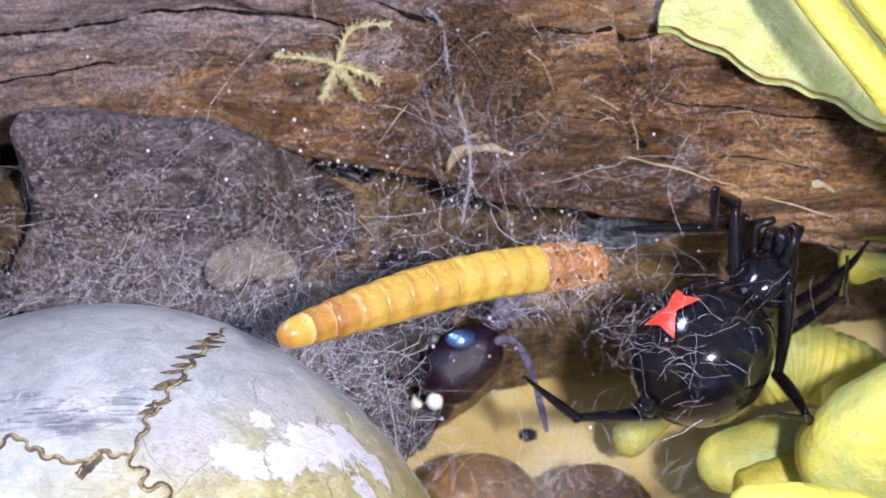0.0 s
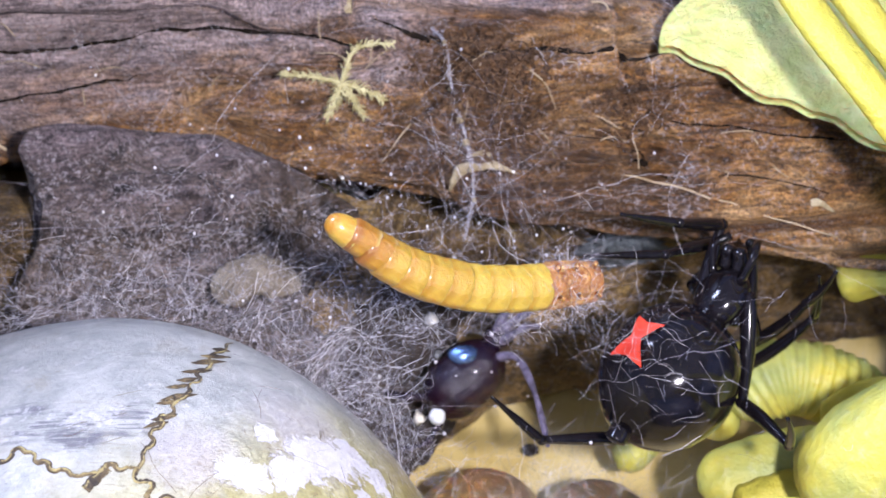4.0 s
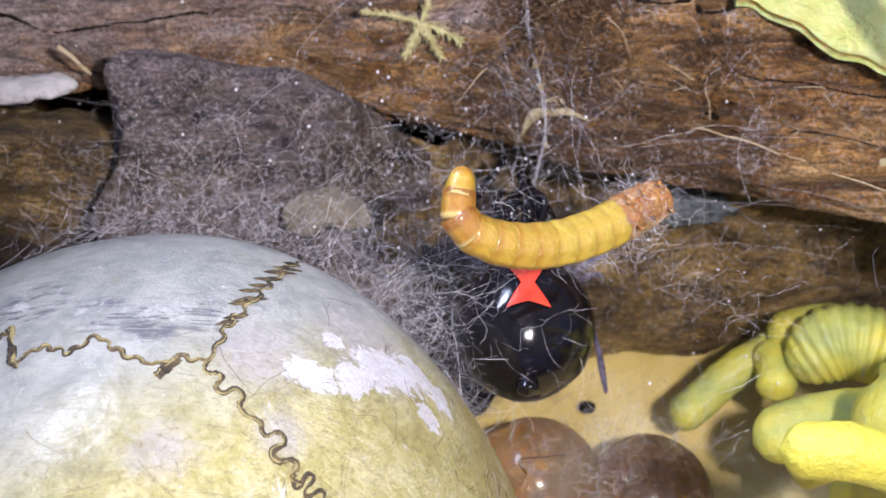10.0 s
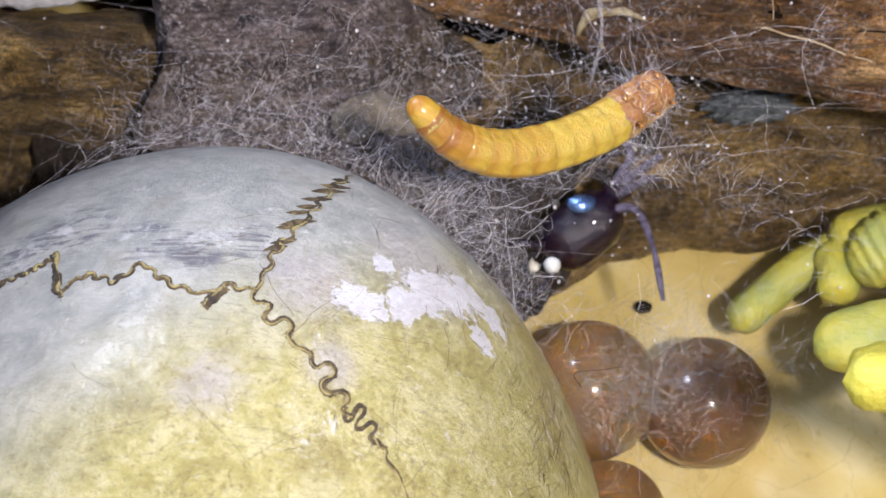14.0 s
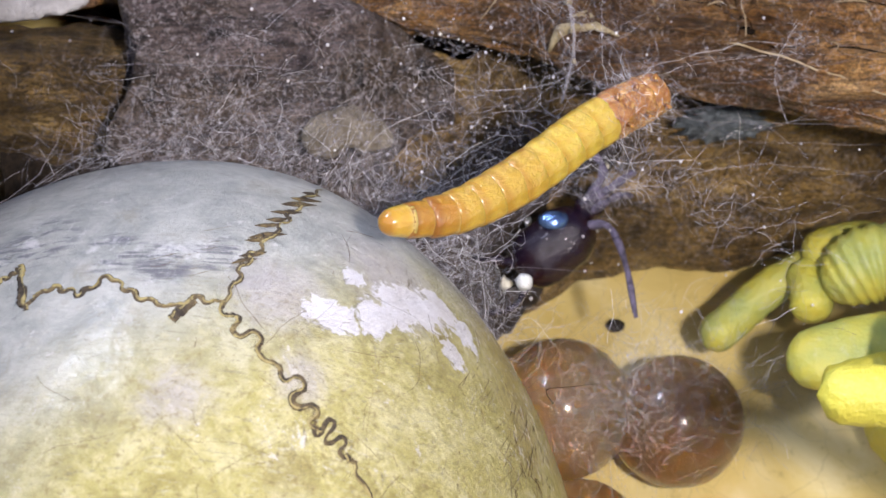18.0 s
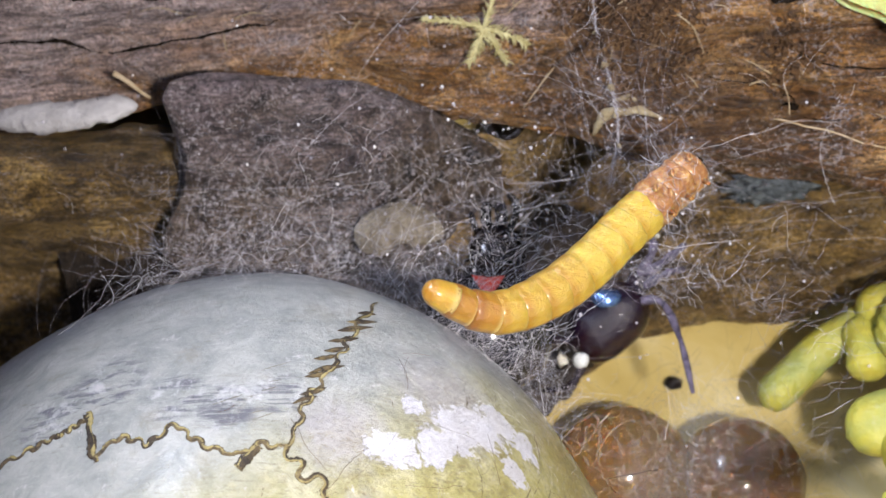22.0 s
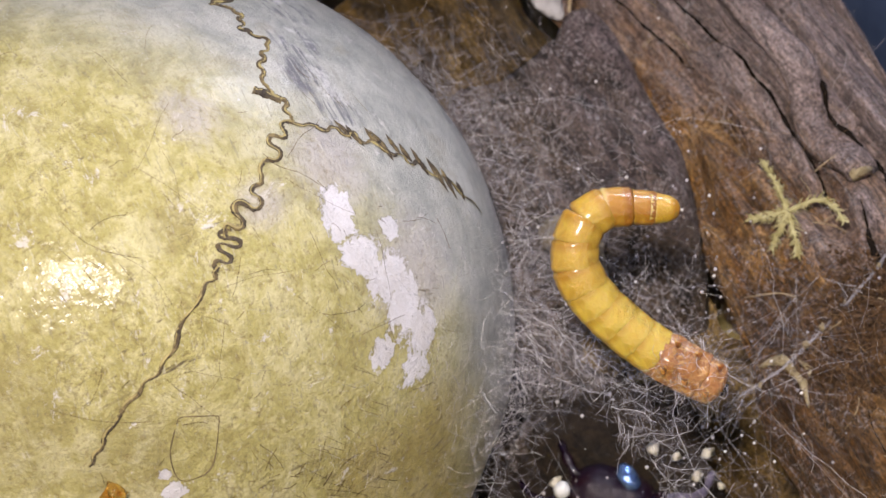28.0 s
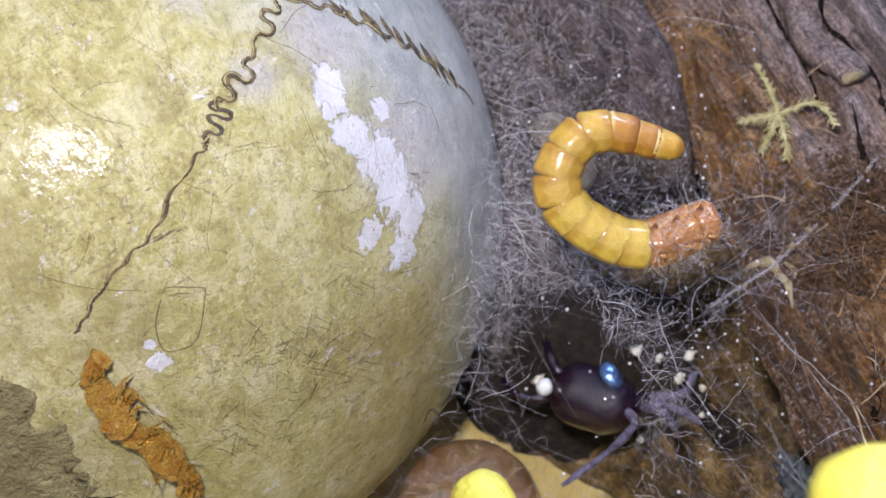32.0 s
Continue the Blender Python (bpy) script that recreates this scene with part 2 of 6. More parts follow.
def bone_material():
    m, nt, p = mat("painted_bone")
    v = coords(nt)

    def times(a, b):
        return mix(nt, 1.0, a, b, "MULTIPLY")

    def part_of(k, fac):
        return mix(nt, k, (0, 0, 0), fac)

    big = noise_tex(nt, coords(nt, loc=(3.1, 0.4, 1.7)), 0.75, 5, 0.6, 0.4)
    med = noise_tex(nt, v, 5.5, 10, 0.74, 0.5)
    fine = noise_tex(nt, v, 34, 7, 0.75)
    blot = noise_tex(nt, coords(nt, loc=(7, 3, 2)), 9, 8, 0.7, 0.9)
    patchy = noise_tex(nt, coords(nt, loc=(1, 1, 7)), 1.7, 5, 0.65)
    # ochre wash that thins out to pale grey towards the back of the crown
    sep = nt.nodes.new("ShaderNodeSeparateXYZ")
    nt.links.new(v, sep.inputs[0])
    ycol = ramp(nt, med, [(0.36, (0.32, 0.275, 0.09)), (0.48, (0.44, 0.39, 0.14)), (0.6, (0.57, 0.52, 0.27))])
    pale = ramp(nt, med, [(0.38, (0.31, 0.318, 0.292)), (0.5, (0.405, 0.41, 0.37)), (0.62, (0.5, 0.5, 0.455))])
    back = calc(nt, "MULTIPLY_ADD", sep.outputs["Y"], 0.5, 0.35)
    back = calc(nt, "MULTIPLY_ADD", sep.outputs["X"], -0.35, back)
    back = calc(nt, "MULTIPLY_ADD", big, 0.5, back)
    back = calc(nt, "MULTIPLY_ADD", blot, 0.12, back)
    crown = grey(nt, back, 0.66, 0.98)
    c = mix(nt, crown, ycol, pale)
    # pale lilac where the wash is rubbed thin
    thin = calc(nt, "MULTIPLY_ADD", blot, 0.9, calc(nt, "ADD", near(nt, v, THIN), -0.55))
    c = mix(nt, part_of(0.65, grey(nt, thin, 0.1, 0.6)), c, (0.47, 0.44, 0.45))
    # olive blotches and cream freckles in the ochre
    c = mix(nt, times(part_of(0.4, grey(nt, blot, 0.5, 0.38)), grey(nt, back, 0.85, 0.6)), c, (0.3, 0.26, 0.075))
    freck = noise_tex(nt, coords(nt, loc=(2, 9, 4)), 15, 8, 0.72, 0.4)
    c = mix(nt, times(part_of(0.42, grey(nt, freck, 0.54, 0.64)), grey(nt, back, 1.0, 0.7)), c, (0.7, 0.64, 0.36))
    # rust towards the side of the head, grime low down
    rust = calc(nt, "MULTIPLY_ADD", blot, 0.8, calc(nt, "ADD", near(nt, v, RUSTY), -0.4))
    c = mix(nt, part_of(0.28, grey(nt, rust, 0.1, 0.6)), c, (0.4, 0.27, 0.09))
    grime = calc(nt, "MULTIPLY_ADD", fine, 0.9, calc(nt, "ADD", near(nt, v, GRIMY), -0.5))
    c = mix(nt, part_of(0.25, grey(nt, grime, 0.12, 0.5)), c, (0.2, 0.16, 0.07))
    # brown stains, pores and dark scratches
    st = noise_tex(nt, coords(nt, loc=(0.3, 5.2, 0)), 4.5, 10, 0.78, 0.8)
    c = mix(nt, part_of(0.25, grey(nt, st, 0.54, 0.62)), c, (0.22, 0.16, 0.07))
    c = mix(nt, times(part_of(0.55, grey(nt, fine, 0.45, 0.37)), grey(nt, back, 1.1, 0.7)), c, (0.18, 0.12, 0.04))
    sc = noise_tex(nt, coords(nt, (14, 1.6, 2), (0, 0, 0.6)), 4.2, 4, 0.6, 0.4)
    c = mix(nt, times(times(grey(nt, sc, 0.61, 0.68), grey(nt, patchy, 0.5, 0.6)), grey(nt, back, 0.95, 0.8)), c, (0.13, 0.1, 0.05))
    sc2 = noise_tex(nt, coords(nt, (2.0, 2.4, 13), (0.4, 0.2, -0.5)), 4.2, 4, 0.6, 0.4)
    c = mix(nt, times(part_of(0.8, grey(nt, sc2, 0.6, 0.68)), grey(nt, near(nt, v, RUSTY), 0.0, 0.5)), c, (0.13, 0.1, 0.05))
    chips = noise_tex(nt, coords(nt, loc=(8, 2, 1)), 7, 12, 0.82, 0.4)
    # grey brushed strokes and white flecks on the crown
    sc3 = noise_tex(nt, coords(nt, (1.4, 9, 4), (0, 0, 0.5)), 3.2, 6, 0.7, 0.5)
    brush = near(nt, v, BRUSHED)
    c = mix(nt, times(part_of(0.9, grey(nt, sc3, 0.49, 0.57)), grey(nt, brush, 0.05, 0.4)), c, (0.14, 0.14, 0.16))
    c = mix(nt, times(part_of(0.5, grey(nt, chips, 0.52, 0.56)), grey(nt, brush, 0.0, 0.4)), c, (0.72, 0.71, 0.7))
    # faint rubbed scratches all over
    sc4 = noise_tex(nt, coords(nt, (3, 16, 6), (0, 0, 0.9), (2, 5, 1)), 5, 5, 0.7, 0.4)
    c = mix(nt, times(part_of(0.5, grey(nt, sc4, 0.57, 0.64)), grey(nt, patchy, 0.56, 0.44)), c, (0.2, 0.18, 0.13))
    c = mix(nt, times(part_of(0.35, grey(nt, sc4, 0.43, 0.37)), grey(nt, patchy, 0.44, 0.56)), c, (0.68, 0.66, 0.6))
    # fine mottling and hair cracks
    crumb = noise_tex(nt, coords(nt, loc=(2, 6, 1)), 55, 6, 0.8)
    c = mix(nt, times(part_of(0.26, grey(nt, patchy, 0.35, 0.6)), grey(nt, back, 1.15, 0.7)), c, ramp(nt, crumb, [(0.37, (0.14,) * 3), (0.62, (0.86,) * 3)]), "OVERLAY")
    hair = noise_tex(nt, coords(nt, loc=(5, 3, 8)), 5, 5, 0.6, 0.6)
    line = times(grey(nt, hair, 0.488, 0.498), grey(nt, hair, 0.512, 0.502))
    c = mix(nt, part_of(0.5, times(line, times(grey(nt, patchy, 0.46, 0.56), grey(nt, back, 1.0, 0.8)))), c, (0.15, 0.11, 0.05))
    # chips down to the white plaster, small ones all over and one large ragged patch
    c = mix(nt, part_of(0.75, grey(nt, chips, 0.59, 0.62)), c, (0.68, 0.65, 0.63))
    edge = noise_tex(nt, coords(nt, loc=(1.5, 0.6, 3)), 8, 12, 0.78, 0.5)
    flaky = calc(nt, "MULTIPLY_ADD", edge, 1.5, calc(nt, "MULTIPLY_ADD", near(nt, v, BARE), 0.5, -0.45))
    bare = grey(nt, flaky, 0.435, 0.465)
    white = ramp(nt, med, [(0.36, (0.62, 0.59, 0.58)), (0.6, (0.76, 0.74, 0.76))])
    c = mix(nt, bare, c, mix(nt, part_of(0.8, grey(nt, fine, 0.38, 0.32)), white, (0.16, 0.13, 0.1)))
    nt.links.new(c, p.inputs["Base Color"])
    nt.links.new(ramp(nt, fine, [(0.3, (0.32,) * 3), (0.7, (0.55,) * 3)]), p.inputs["Roughness"])
    p.inputs["Specular IOR Level"].default_value = 0.45
    nt.links.new(mix(nt, bare, (0.21, 0.21, 0.21), (0, 0, 0)), p.inputs["Coat Weight"])
    nt.links.new(ramp(nt, fine, [(0.35, (0.14,) * 3), (0.65, (0.3,) * 3)]), p.inputs["Coat Roughness"])
    bump(nt, p, mix(nt, bare, mix(nt, 0.5, mix(nt, 0.5, med, st), fine), calc(nt, "ADD", edge, -0.25)), 0.8, 0.045)
    skin = nd(nt, "ShaderNodeBump", Strength=0.6, Distance=0.012 * U)
    nt.links.new(noise_tex(nt, v, 16, 3, 0.5), skin.inputs["Height"])
    nt.links.new(skin.outputs["Normal"], p.inputs["Coat Normal"])
    return m


BONE = bone_material()


def simple(name, lo, hi, scale=6, rough=0.45, bumpy=0.3, dist=0.02, **sockets):
    m, nt, p = mat(name)
    n = noise_tex(nt, coords(nt), scale, 6, 0.65, 0.3)
    c = ramp(nt, n, [(0.3, lo), (0.7, hi)])
    nt.links.new(c, p.inputs["Base Color"])
    p.inputs["Roughness"].default_value = rough
    for key, value in sockets.items():
        p.inputs[key.replace("_", " ")].default_value = value
    if bumpy:
        bump(nt, p, noise_tex(nt, coords(nt), scale * 4, 5, 0.65), bumpy, dist)
    return m


def suture_material():
    """Engraved line: near-black brown with olive and tan where the paint pooled."""
    m, nt, p = mat("suture_brown")
    n = noise_tex(nt, coords(nt), 12, 5, 0.65, 0.4)
    f = noise_tex(nt, coords(nt, loc=(3, 3, 3)), 60, 5, 0.7)
    c = ramp(nt, n, [(0.36, (0.025, 0.017, 0.009)), (0.5, (0.07, 0.048, 0.022)), (0.62, (0.16, 0.115, 0.048)), (0.72, (0.28, 0.22, 0.09))])
    c = mix(nt, grey(nt, f, 0.46, 0.38), c, (0.02, 0.014, 0.008))
    nt.links.new(c, p.inputs["Base Color"])
    p.inputs["Roughness"].default_value = 0.7
    bump(nt, p, f, 0.6, 0.02)
    return m


SUTURE = suture_material()
SCRATCH = simple("scratch_brown", (0.07, 0.05, 0.022), (0.2, 0.15, 0.07), 30, 0.8)
OLIVE = simple("pooled_olive", (0.2, 0.15, 0.055), (0.42, 0.35, 0.14), 18, 0.7)
MUD = simple("mud_stain", (0.15, 0.12, 0.045), (0.36, 0.31, 0.14), 7, 0.85, 0.9, 0.08)
STONE = simple("tan_stone", (0.13, 0.1, 0.065), (0.38, 0.32, 0.23), 7, 0.85, 0.9, 0.06)
WHITE = simple("white_stone", (0.3, 0.28, 0.27), (0.6, 0.58, 0.58), 5, 0.7, 0.7, 0.05)
GRAIN = simple("pale_grain", (0.6, 0.55, 0.42), (0.85, 0.82, 0.7), 20, 0.5)
PATCH = simple("lichen_grey", (0.04, 0.05, 0.06), (0.42, 0.48, 0.52), 26, 0.9, 1.0, 0.08)
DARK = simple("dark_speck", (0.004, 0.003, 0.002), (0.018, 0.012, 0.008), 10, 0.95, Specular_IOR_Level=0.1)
TUB = simple("blue_plastic", (0.05, 0.08, 0.17), (0.11, 0.16, 0.29), 2.0, 0.35, 0.15)
MOSS = simple("dry_moss", (0.25, 0.21, 0.07), (0.58, 0.53, 0.28), 14, 0.85)
STRAW = simple("straw", (0.3, 0.21, 0.1), (0.52, 0.42, 0.28), 8, 0.7)
BLACK = simple("spider_black", (0.002, 0.0016, 0.002), (0.01, 0.008, 0.01), 20, 0.12, 0.08, 0.004, Specular_IOR_Level=0.35)
RED = simple("hourglass_red", (0.5, 0.028, 0.012), (0.75, 0.07, 0.03), 9, 0.3, 0.1)
BEETLE = simple("beetle_blue_black", (0.02, 0.003, 0.004), (0.006, 0.006, 0.02), 5, 0.2, 0.6, 0.03, Coat_Weight=0.4)
SHEEN = simple("blue_sheen", (0.03, 0.06, 0.2), (0.3, 0.5, 0.9), 14, 0.25, 0.2, 0.01, Metallic=0.8)
VIOLET = simple("violet_leg", (0.02, 0.015, 0.03), (0.26, 0.22, 0.32), 30, 0.5, 0.8, 0.03)


def floor_material():
    m, nt, p = mat("cream_floor")
    n = noise_tex(nt, coords(nt), 1.4, 6, 0.6, 0.5)
    f = noise_tex(nt, coords(nt), 11, 6, 0.7)
    c = ramp(nt, n, [(0.28, (0.5, 0.36, 0.09)), (0.5, (0.62, 0.48, 0.17)), (0.72, (0.74, 0.64, 0.36))])
    c = mix(nt, grey(nt, f, 0.58, 0.75), c, mix(nt, 0.5, c, (0.22, 0.16, 0.05)))
    vor = nd(nt, "ShaderNodeTexVoronoi", Scale=2.6)
    vor.feature = "DISTANCE_TO_EDGE"
    wv = nt.nodes.new("ShaderNodeMix")
    wv.data_type = "VECTOR"
    wv.inputs[0].default_value = 0.12
    nt.links.new(coords(nt), wv.inputs[4])
    nz = nd(nt, "ShaderNodeTexNoise", Scale=4.0)
    nt.links.new(coords(nt), nz.inputs["Vector"])
    nt.links.new(nz.outputs["Color"], wv.inputs[5])
    nt.links.new(wv.outputs[1], vor.inputs["Vector"])
    c = mix(nt, grey(nt, vor.outputs["Distance"], 0.007, 0.0), c, mix(nt, 0.3, c, (0.15, 0.1, 0.04)))
    nt.links.new(c, p.inputs["Base Color"])
    p.inputs["Roughness"].default_value = 0.5
    bump(nt, p, f, 0.3, 0.02)
    return m


FLOOR = floor_material()


def plant_material():
    m, nt, p = mat("soft_plastic_leaf")
    n = noise_tex(nt, coords(nt), 2.2, 4, 0.55, 0.2)
    f = noise_tex(nt, coords(nt), 16, 5, 0.6)
    c = ramp(nt, n, [(0.3, (0.22, 0.28, 0.09)), (0.44, (0.38, 0.39, 0.09)), (0.58, (0.53, 0.47, 0.06))])
    c = mix(nt, grey(nt, f, 0.55, 0.8), c, mix(nt, 0.35, c, (0.5, 0.52, 0.4)))
    nt.links.new(c, p.inputs["Base Color"])
    p.inputs["Roughness"].default_value = 0.48
    p.inputs["Subsurface Weight"].default_value = 0.25
    p.inputs["Subsurface Radius"].default_value = (0.004, 0.003, 0.001)
    p.inputs["Subsurface Scale"].default_value = 0.4
    bump(nt, p, mix(nt, 0.5, f, noise_tex(nt, coords(nt), 7, 4, 0.6, 0.5)), 0.6, 0.05)
    return m


LEAF = plant_material()


def glass_material(name, lo, hi):
    m, nt, p = mat(name)
    n = noise_tex(nt, coords(nt), 2.4, 6, 0.65, 0.8)
    f = noise_tex(nt, coords(nt), 22, 6, 0.75)
    c = ramp(nt, n, [(0.3, lo), (0.7, hi)])
    c = mix(nt, mix(nt, 0.12, (0, 0, 0), grey(nt, f, 0.55, 0.7)), c, (0.5, 0.4, 0.3))
    nt.links.new(c, p.inputs["Base Color"])
    p.inputs["Roughness"].default_value = 0.3
    p.inputs["IOR"].default_value = 1.18
    p.inputs["Transmission Weight"].default_value = 0.85
    p.inputs["Subsurface Weight"].default_value = 1.0
    p.inputs["Subsurface Radius"].default_value = (0.006, 0.003, 0.001)
    p.inputs["Coat Weight"].default_value = 0.5
    p.inputs["Coat Roughness"].default_value = 0.12
    bump(nt, p, n, 0.3, 0.04)
    return m


MARBLE = glass_material("brown_glass", (0.44, 0.27, 0.13), (0.6, 0.41, 0.22))
MARBLE_TAN = glass_material("tan_glass", (0.52, 0.36, 0.18), (0.68, 0.5, 0.27))
MARBLE_PALE = glass_material("pale_tan_glass", (0.42, 0.25, 0.1), (0.66, 0.48, 0.26))
LEAF_YELLOW = simple("yellow_leaf", (0.38, 0.37, 0.05), (0.58, 0.49, 0.05), 4, 0.45, 0.6, 0.04)
LEAF_PALE = simple("pale_leaf", (0.52, 0.53, 0.13), (0.74, 0.73, 0.3), 7, 0.5, 0.8, 0.06, Subsurface_Weight=0.3, Subsurface_Scale=0.003)


def worm_material(name, lo, hi, silk=0.0, rear=None, pale=0.2, core=(0.74, 0.58, 0.17)):
    """Larva skin: amber along the flanks, lighter yellow towards +z, which faces the viewer, each segment darker to its
    rear edge.
    """
    m, nt, p = mat(name)
    v = coords(nt)
    n = noise_tex(nt, v, 13, 7, 0.7, 0.4)
    c = ramp(nt, n, [(0.36, lo), (0.64, hi)])
    sep = nt.nodes.new("ShaderNodeSeparateXYZ")
    nt.links.new(v, sep.inputs[0])
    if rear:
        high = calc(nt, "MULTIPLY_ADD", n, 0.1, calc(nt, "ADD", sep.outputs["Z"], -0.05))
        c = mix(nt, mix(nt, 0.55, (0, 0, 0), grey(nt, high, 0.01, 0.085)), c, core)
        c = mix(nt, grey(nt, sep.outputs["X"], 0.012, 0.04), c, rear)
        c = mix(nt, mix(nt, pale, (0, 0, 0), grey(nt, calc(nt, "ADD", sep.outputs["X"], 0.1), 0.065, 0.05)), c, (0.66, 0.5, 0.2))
    if silk:
        s = noise_tex(nt, coords(nt, (3, 3, 3)), 7, 7, 0.75, 1.5)
        c = mix(nt, grey(nt, s, 0.5, 0.66), c, (0.6, 0.36, 0.13))
    nt.links.new(c, p.inputs["Base Color"])
    p.inputs["Roughness"].default_value = 0.34
    p.inputs["Subsurface Weight"].default_value = 0.45
    p.inputs["Subsurface Radius"].default_value = (0.0016, 0.0009, 0.0002)
    p.inputs["Subsurface Scale"].default_value = 1.0
    p.inputs["Coat Weight"].default_value = 0.5
    p.inputs["Coat Roughness"].default_value = 0.2
    bump(nt, p, n, 0.6, 0.03)
    return m


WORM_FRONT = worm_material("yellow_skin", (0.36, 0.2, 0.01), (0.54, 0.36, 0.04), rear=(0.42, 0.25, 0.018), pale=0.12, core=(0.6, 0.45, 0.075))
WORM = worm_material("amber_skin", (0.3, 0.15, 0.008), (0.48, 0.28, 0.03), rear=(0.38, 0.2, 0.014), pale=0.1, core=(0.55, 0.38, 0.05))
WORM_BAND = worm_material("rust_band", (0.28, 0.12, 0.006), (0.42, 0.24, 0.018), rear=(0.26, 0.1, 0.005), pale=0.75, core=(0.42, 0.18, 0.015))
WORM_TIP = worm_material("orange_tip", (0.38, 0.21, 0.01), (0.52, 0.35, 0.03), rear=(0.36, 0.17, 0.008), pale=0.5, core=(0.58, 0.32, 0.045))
WORM_HEAD = worm_material("rusty_head", (0.2, 0.07, 0.016), (0.42, 0.19, 0.05), 1.0)
SHED = simple("shed_amber", (0.7, 0.25, 0.01), (1.0, 0.68, 0.12), 20, 0.2, 1.0, 0.08, Metallic=0.45, Coat_Weight=0.6, Coat_Roughness=0.05)


CHIP = simple("torn_wood", (0.3, 0.22, 0.1), (0.62, 0.52, 0.32), 12, 0.6, 0.8, 0.05)
CRUMB = simple("brown_crumb", (0.03, 0.014, 0.005), (0.2, 0.1, 0.035), 18, 0.8, 0.8, 0.05)
FIBRE = simple("dry_fibre", (0.1, 0.048, 0.018), (0.36, 0.22, 0.1), 6, 0.7)


def silk_material():
    m, nt, p = mat("silk")
    geo = nt.nodes.new("ShaderNodeNewGeometry")
    c = ramp(nt, geo.outputs["Random Per Island"], [(0.0, (0.5, 0.46, 0.5)), (0.7, (0.7, 0.66, 0.7)), (1.0, (0.92, 0.88, 0.84))])
    nt.links.new(c, p.inputs["Base Color"])
    p.inputs["Roughness"].default_value = 0.35
    tr = nt.nodes.new("ShaderNodeBsdfTransparent")
    ms = nt.nodes.new("ShaderNodeMixShader")
    nt.links.new(ramp(nt, geo.outputs["Random Per Island"], [(0.0, (0.15,) * 3), (0.7, (0.5,) * 3), (1.0, (1.0,) * 3)]), ms.inputs[0])
    nt.links.new(tr.outputs[0], ms.inputs[1])
    nt.links.new(p.outputs[0], ms.inputs[2])
    nt.links.new(ms.outputs[0], nt.nodes["Material Output"].inputs["Surface"])
    return m


SILK = silk_material()


# ---- building helpers ----
def V(*p):
    return Vector(p)


def thing(name, base, label, category, group="", kind=""):
    ob = new(name)
    ob.location = Vector(base) * U
    return tagged(ob, label, category, group, kind)


def spot_of(ob):
    spot = Vector((0, 0, 0))
    while ob is not None:
        spot = spot + ob.location
        ob = ob.parent
    return spot


def mesh_of(name, verts, faces, material, smooth=True):
    me = bpy.data.meshes.new(name)
    me.from_pydata([tuple(v) for v in verts], [], faces)
    me.materials.append(material)
    if smooth:
        me.shade_smooth()
    me.update()
    return me


def part(name, geo, material, parent, label=""):
    """One mesh under a thing or part; geo: verts in plan units of the place, and faces."""
    base = spot_of(parent)
    me = mesh_of(name, [Vector(v) * U - base for v in geo[0]], geo[1], material)
    ob = new(name, me)
    ob.parent = parent
    return tagged(ob, label)


def solid(name, geo, material, label, category, group="", kind="", base=None):
    """A thing of one mesh."""
    base = Vector(base if base is not None else (0, 0, 0))
    me = mesh_of(name, [(Vector(v) - base) * U for v in geo[0]], geo[1], material)
    ob = new(name, me)
    ob.location = base * U
    return tagged(ob, label, category, group, kind)


def join(*geos):
    verts, faces = [], []
    for v, f in geos:
        n = len(verts)
        verts += list(v)
        faces += [tuple(i + n for i in q) for q in f]
    return verts, faces


def smooth_path(points, n):
    """A Catmull-Rom line of n points through the given ones."""
    P = [Vector(p) for p in points]
    Q = [2 * P[0] - P[1], *P, 2 * P[-1] - P[-2]]
    out = []
    for k in range(n):
        s = k / (n - 1) * (len(P) - 1)
        i = min(int(s), len(P) - 2)
        u = s - i
        a, b, c, d = Q[i : i + 4]
        out.append(0.5 * (2 * b + (c - a) * u + (2 * a - 5 * b + 4 * c - d) * u * u + (3 * b - a - 3 * c + d) * u ** 3))
    return out


def tube(points, radii, sides=8, caps=True, flat=1.0, up=(0, 0, 1)):
    """A round tube along points; flat squeezes it across up."""
    n = len(points)
    if not hasattr(radii, "__len__"):
        radii = [radii] * n
    verts, faces = [], []
    for i, p in enumerate(points):
        d = points[min(i + 1, n - 1)] - points[max(i - 1, 0)]
        d = d.normalized() if d.length > 1e-9 else Vector((1, 0, 0))
        s = d.cross(Vector(up))
        s = s.normalized() if s.length > 1e-6 else d.orthogonal().normalized()
        w = s.cross(d)
        for k in range(sides):
            a = 2 * math.pi * k / sides
            verts.append(p + s * (math.cos(a) * radii[i]) + w * (math.sin(a) * radii[i] * flat))
    for i in range(n - 1):
        for k in range(sides):
            a, b = i * sides + k, i * sides + (k + 1) % sides
            faces.append((a, b, b + sides, a + sides))
    if caps:
        faces.append(tuple(reversed(range(sides))))
        faces.append(tuple(range((n - 1) * sides, n * sides)))
    return verts, faces


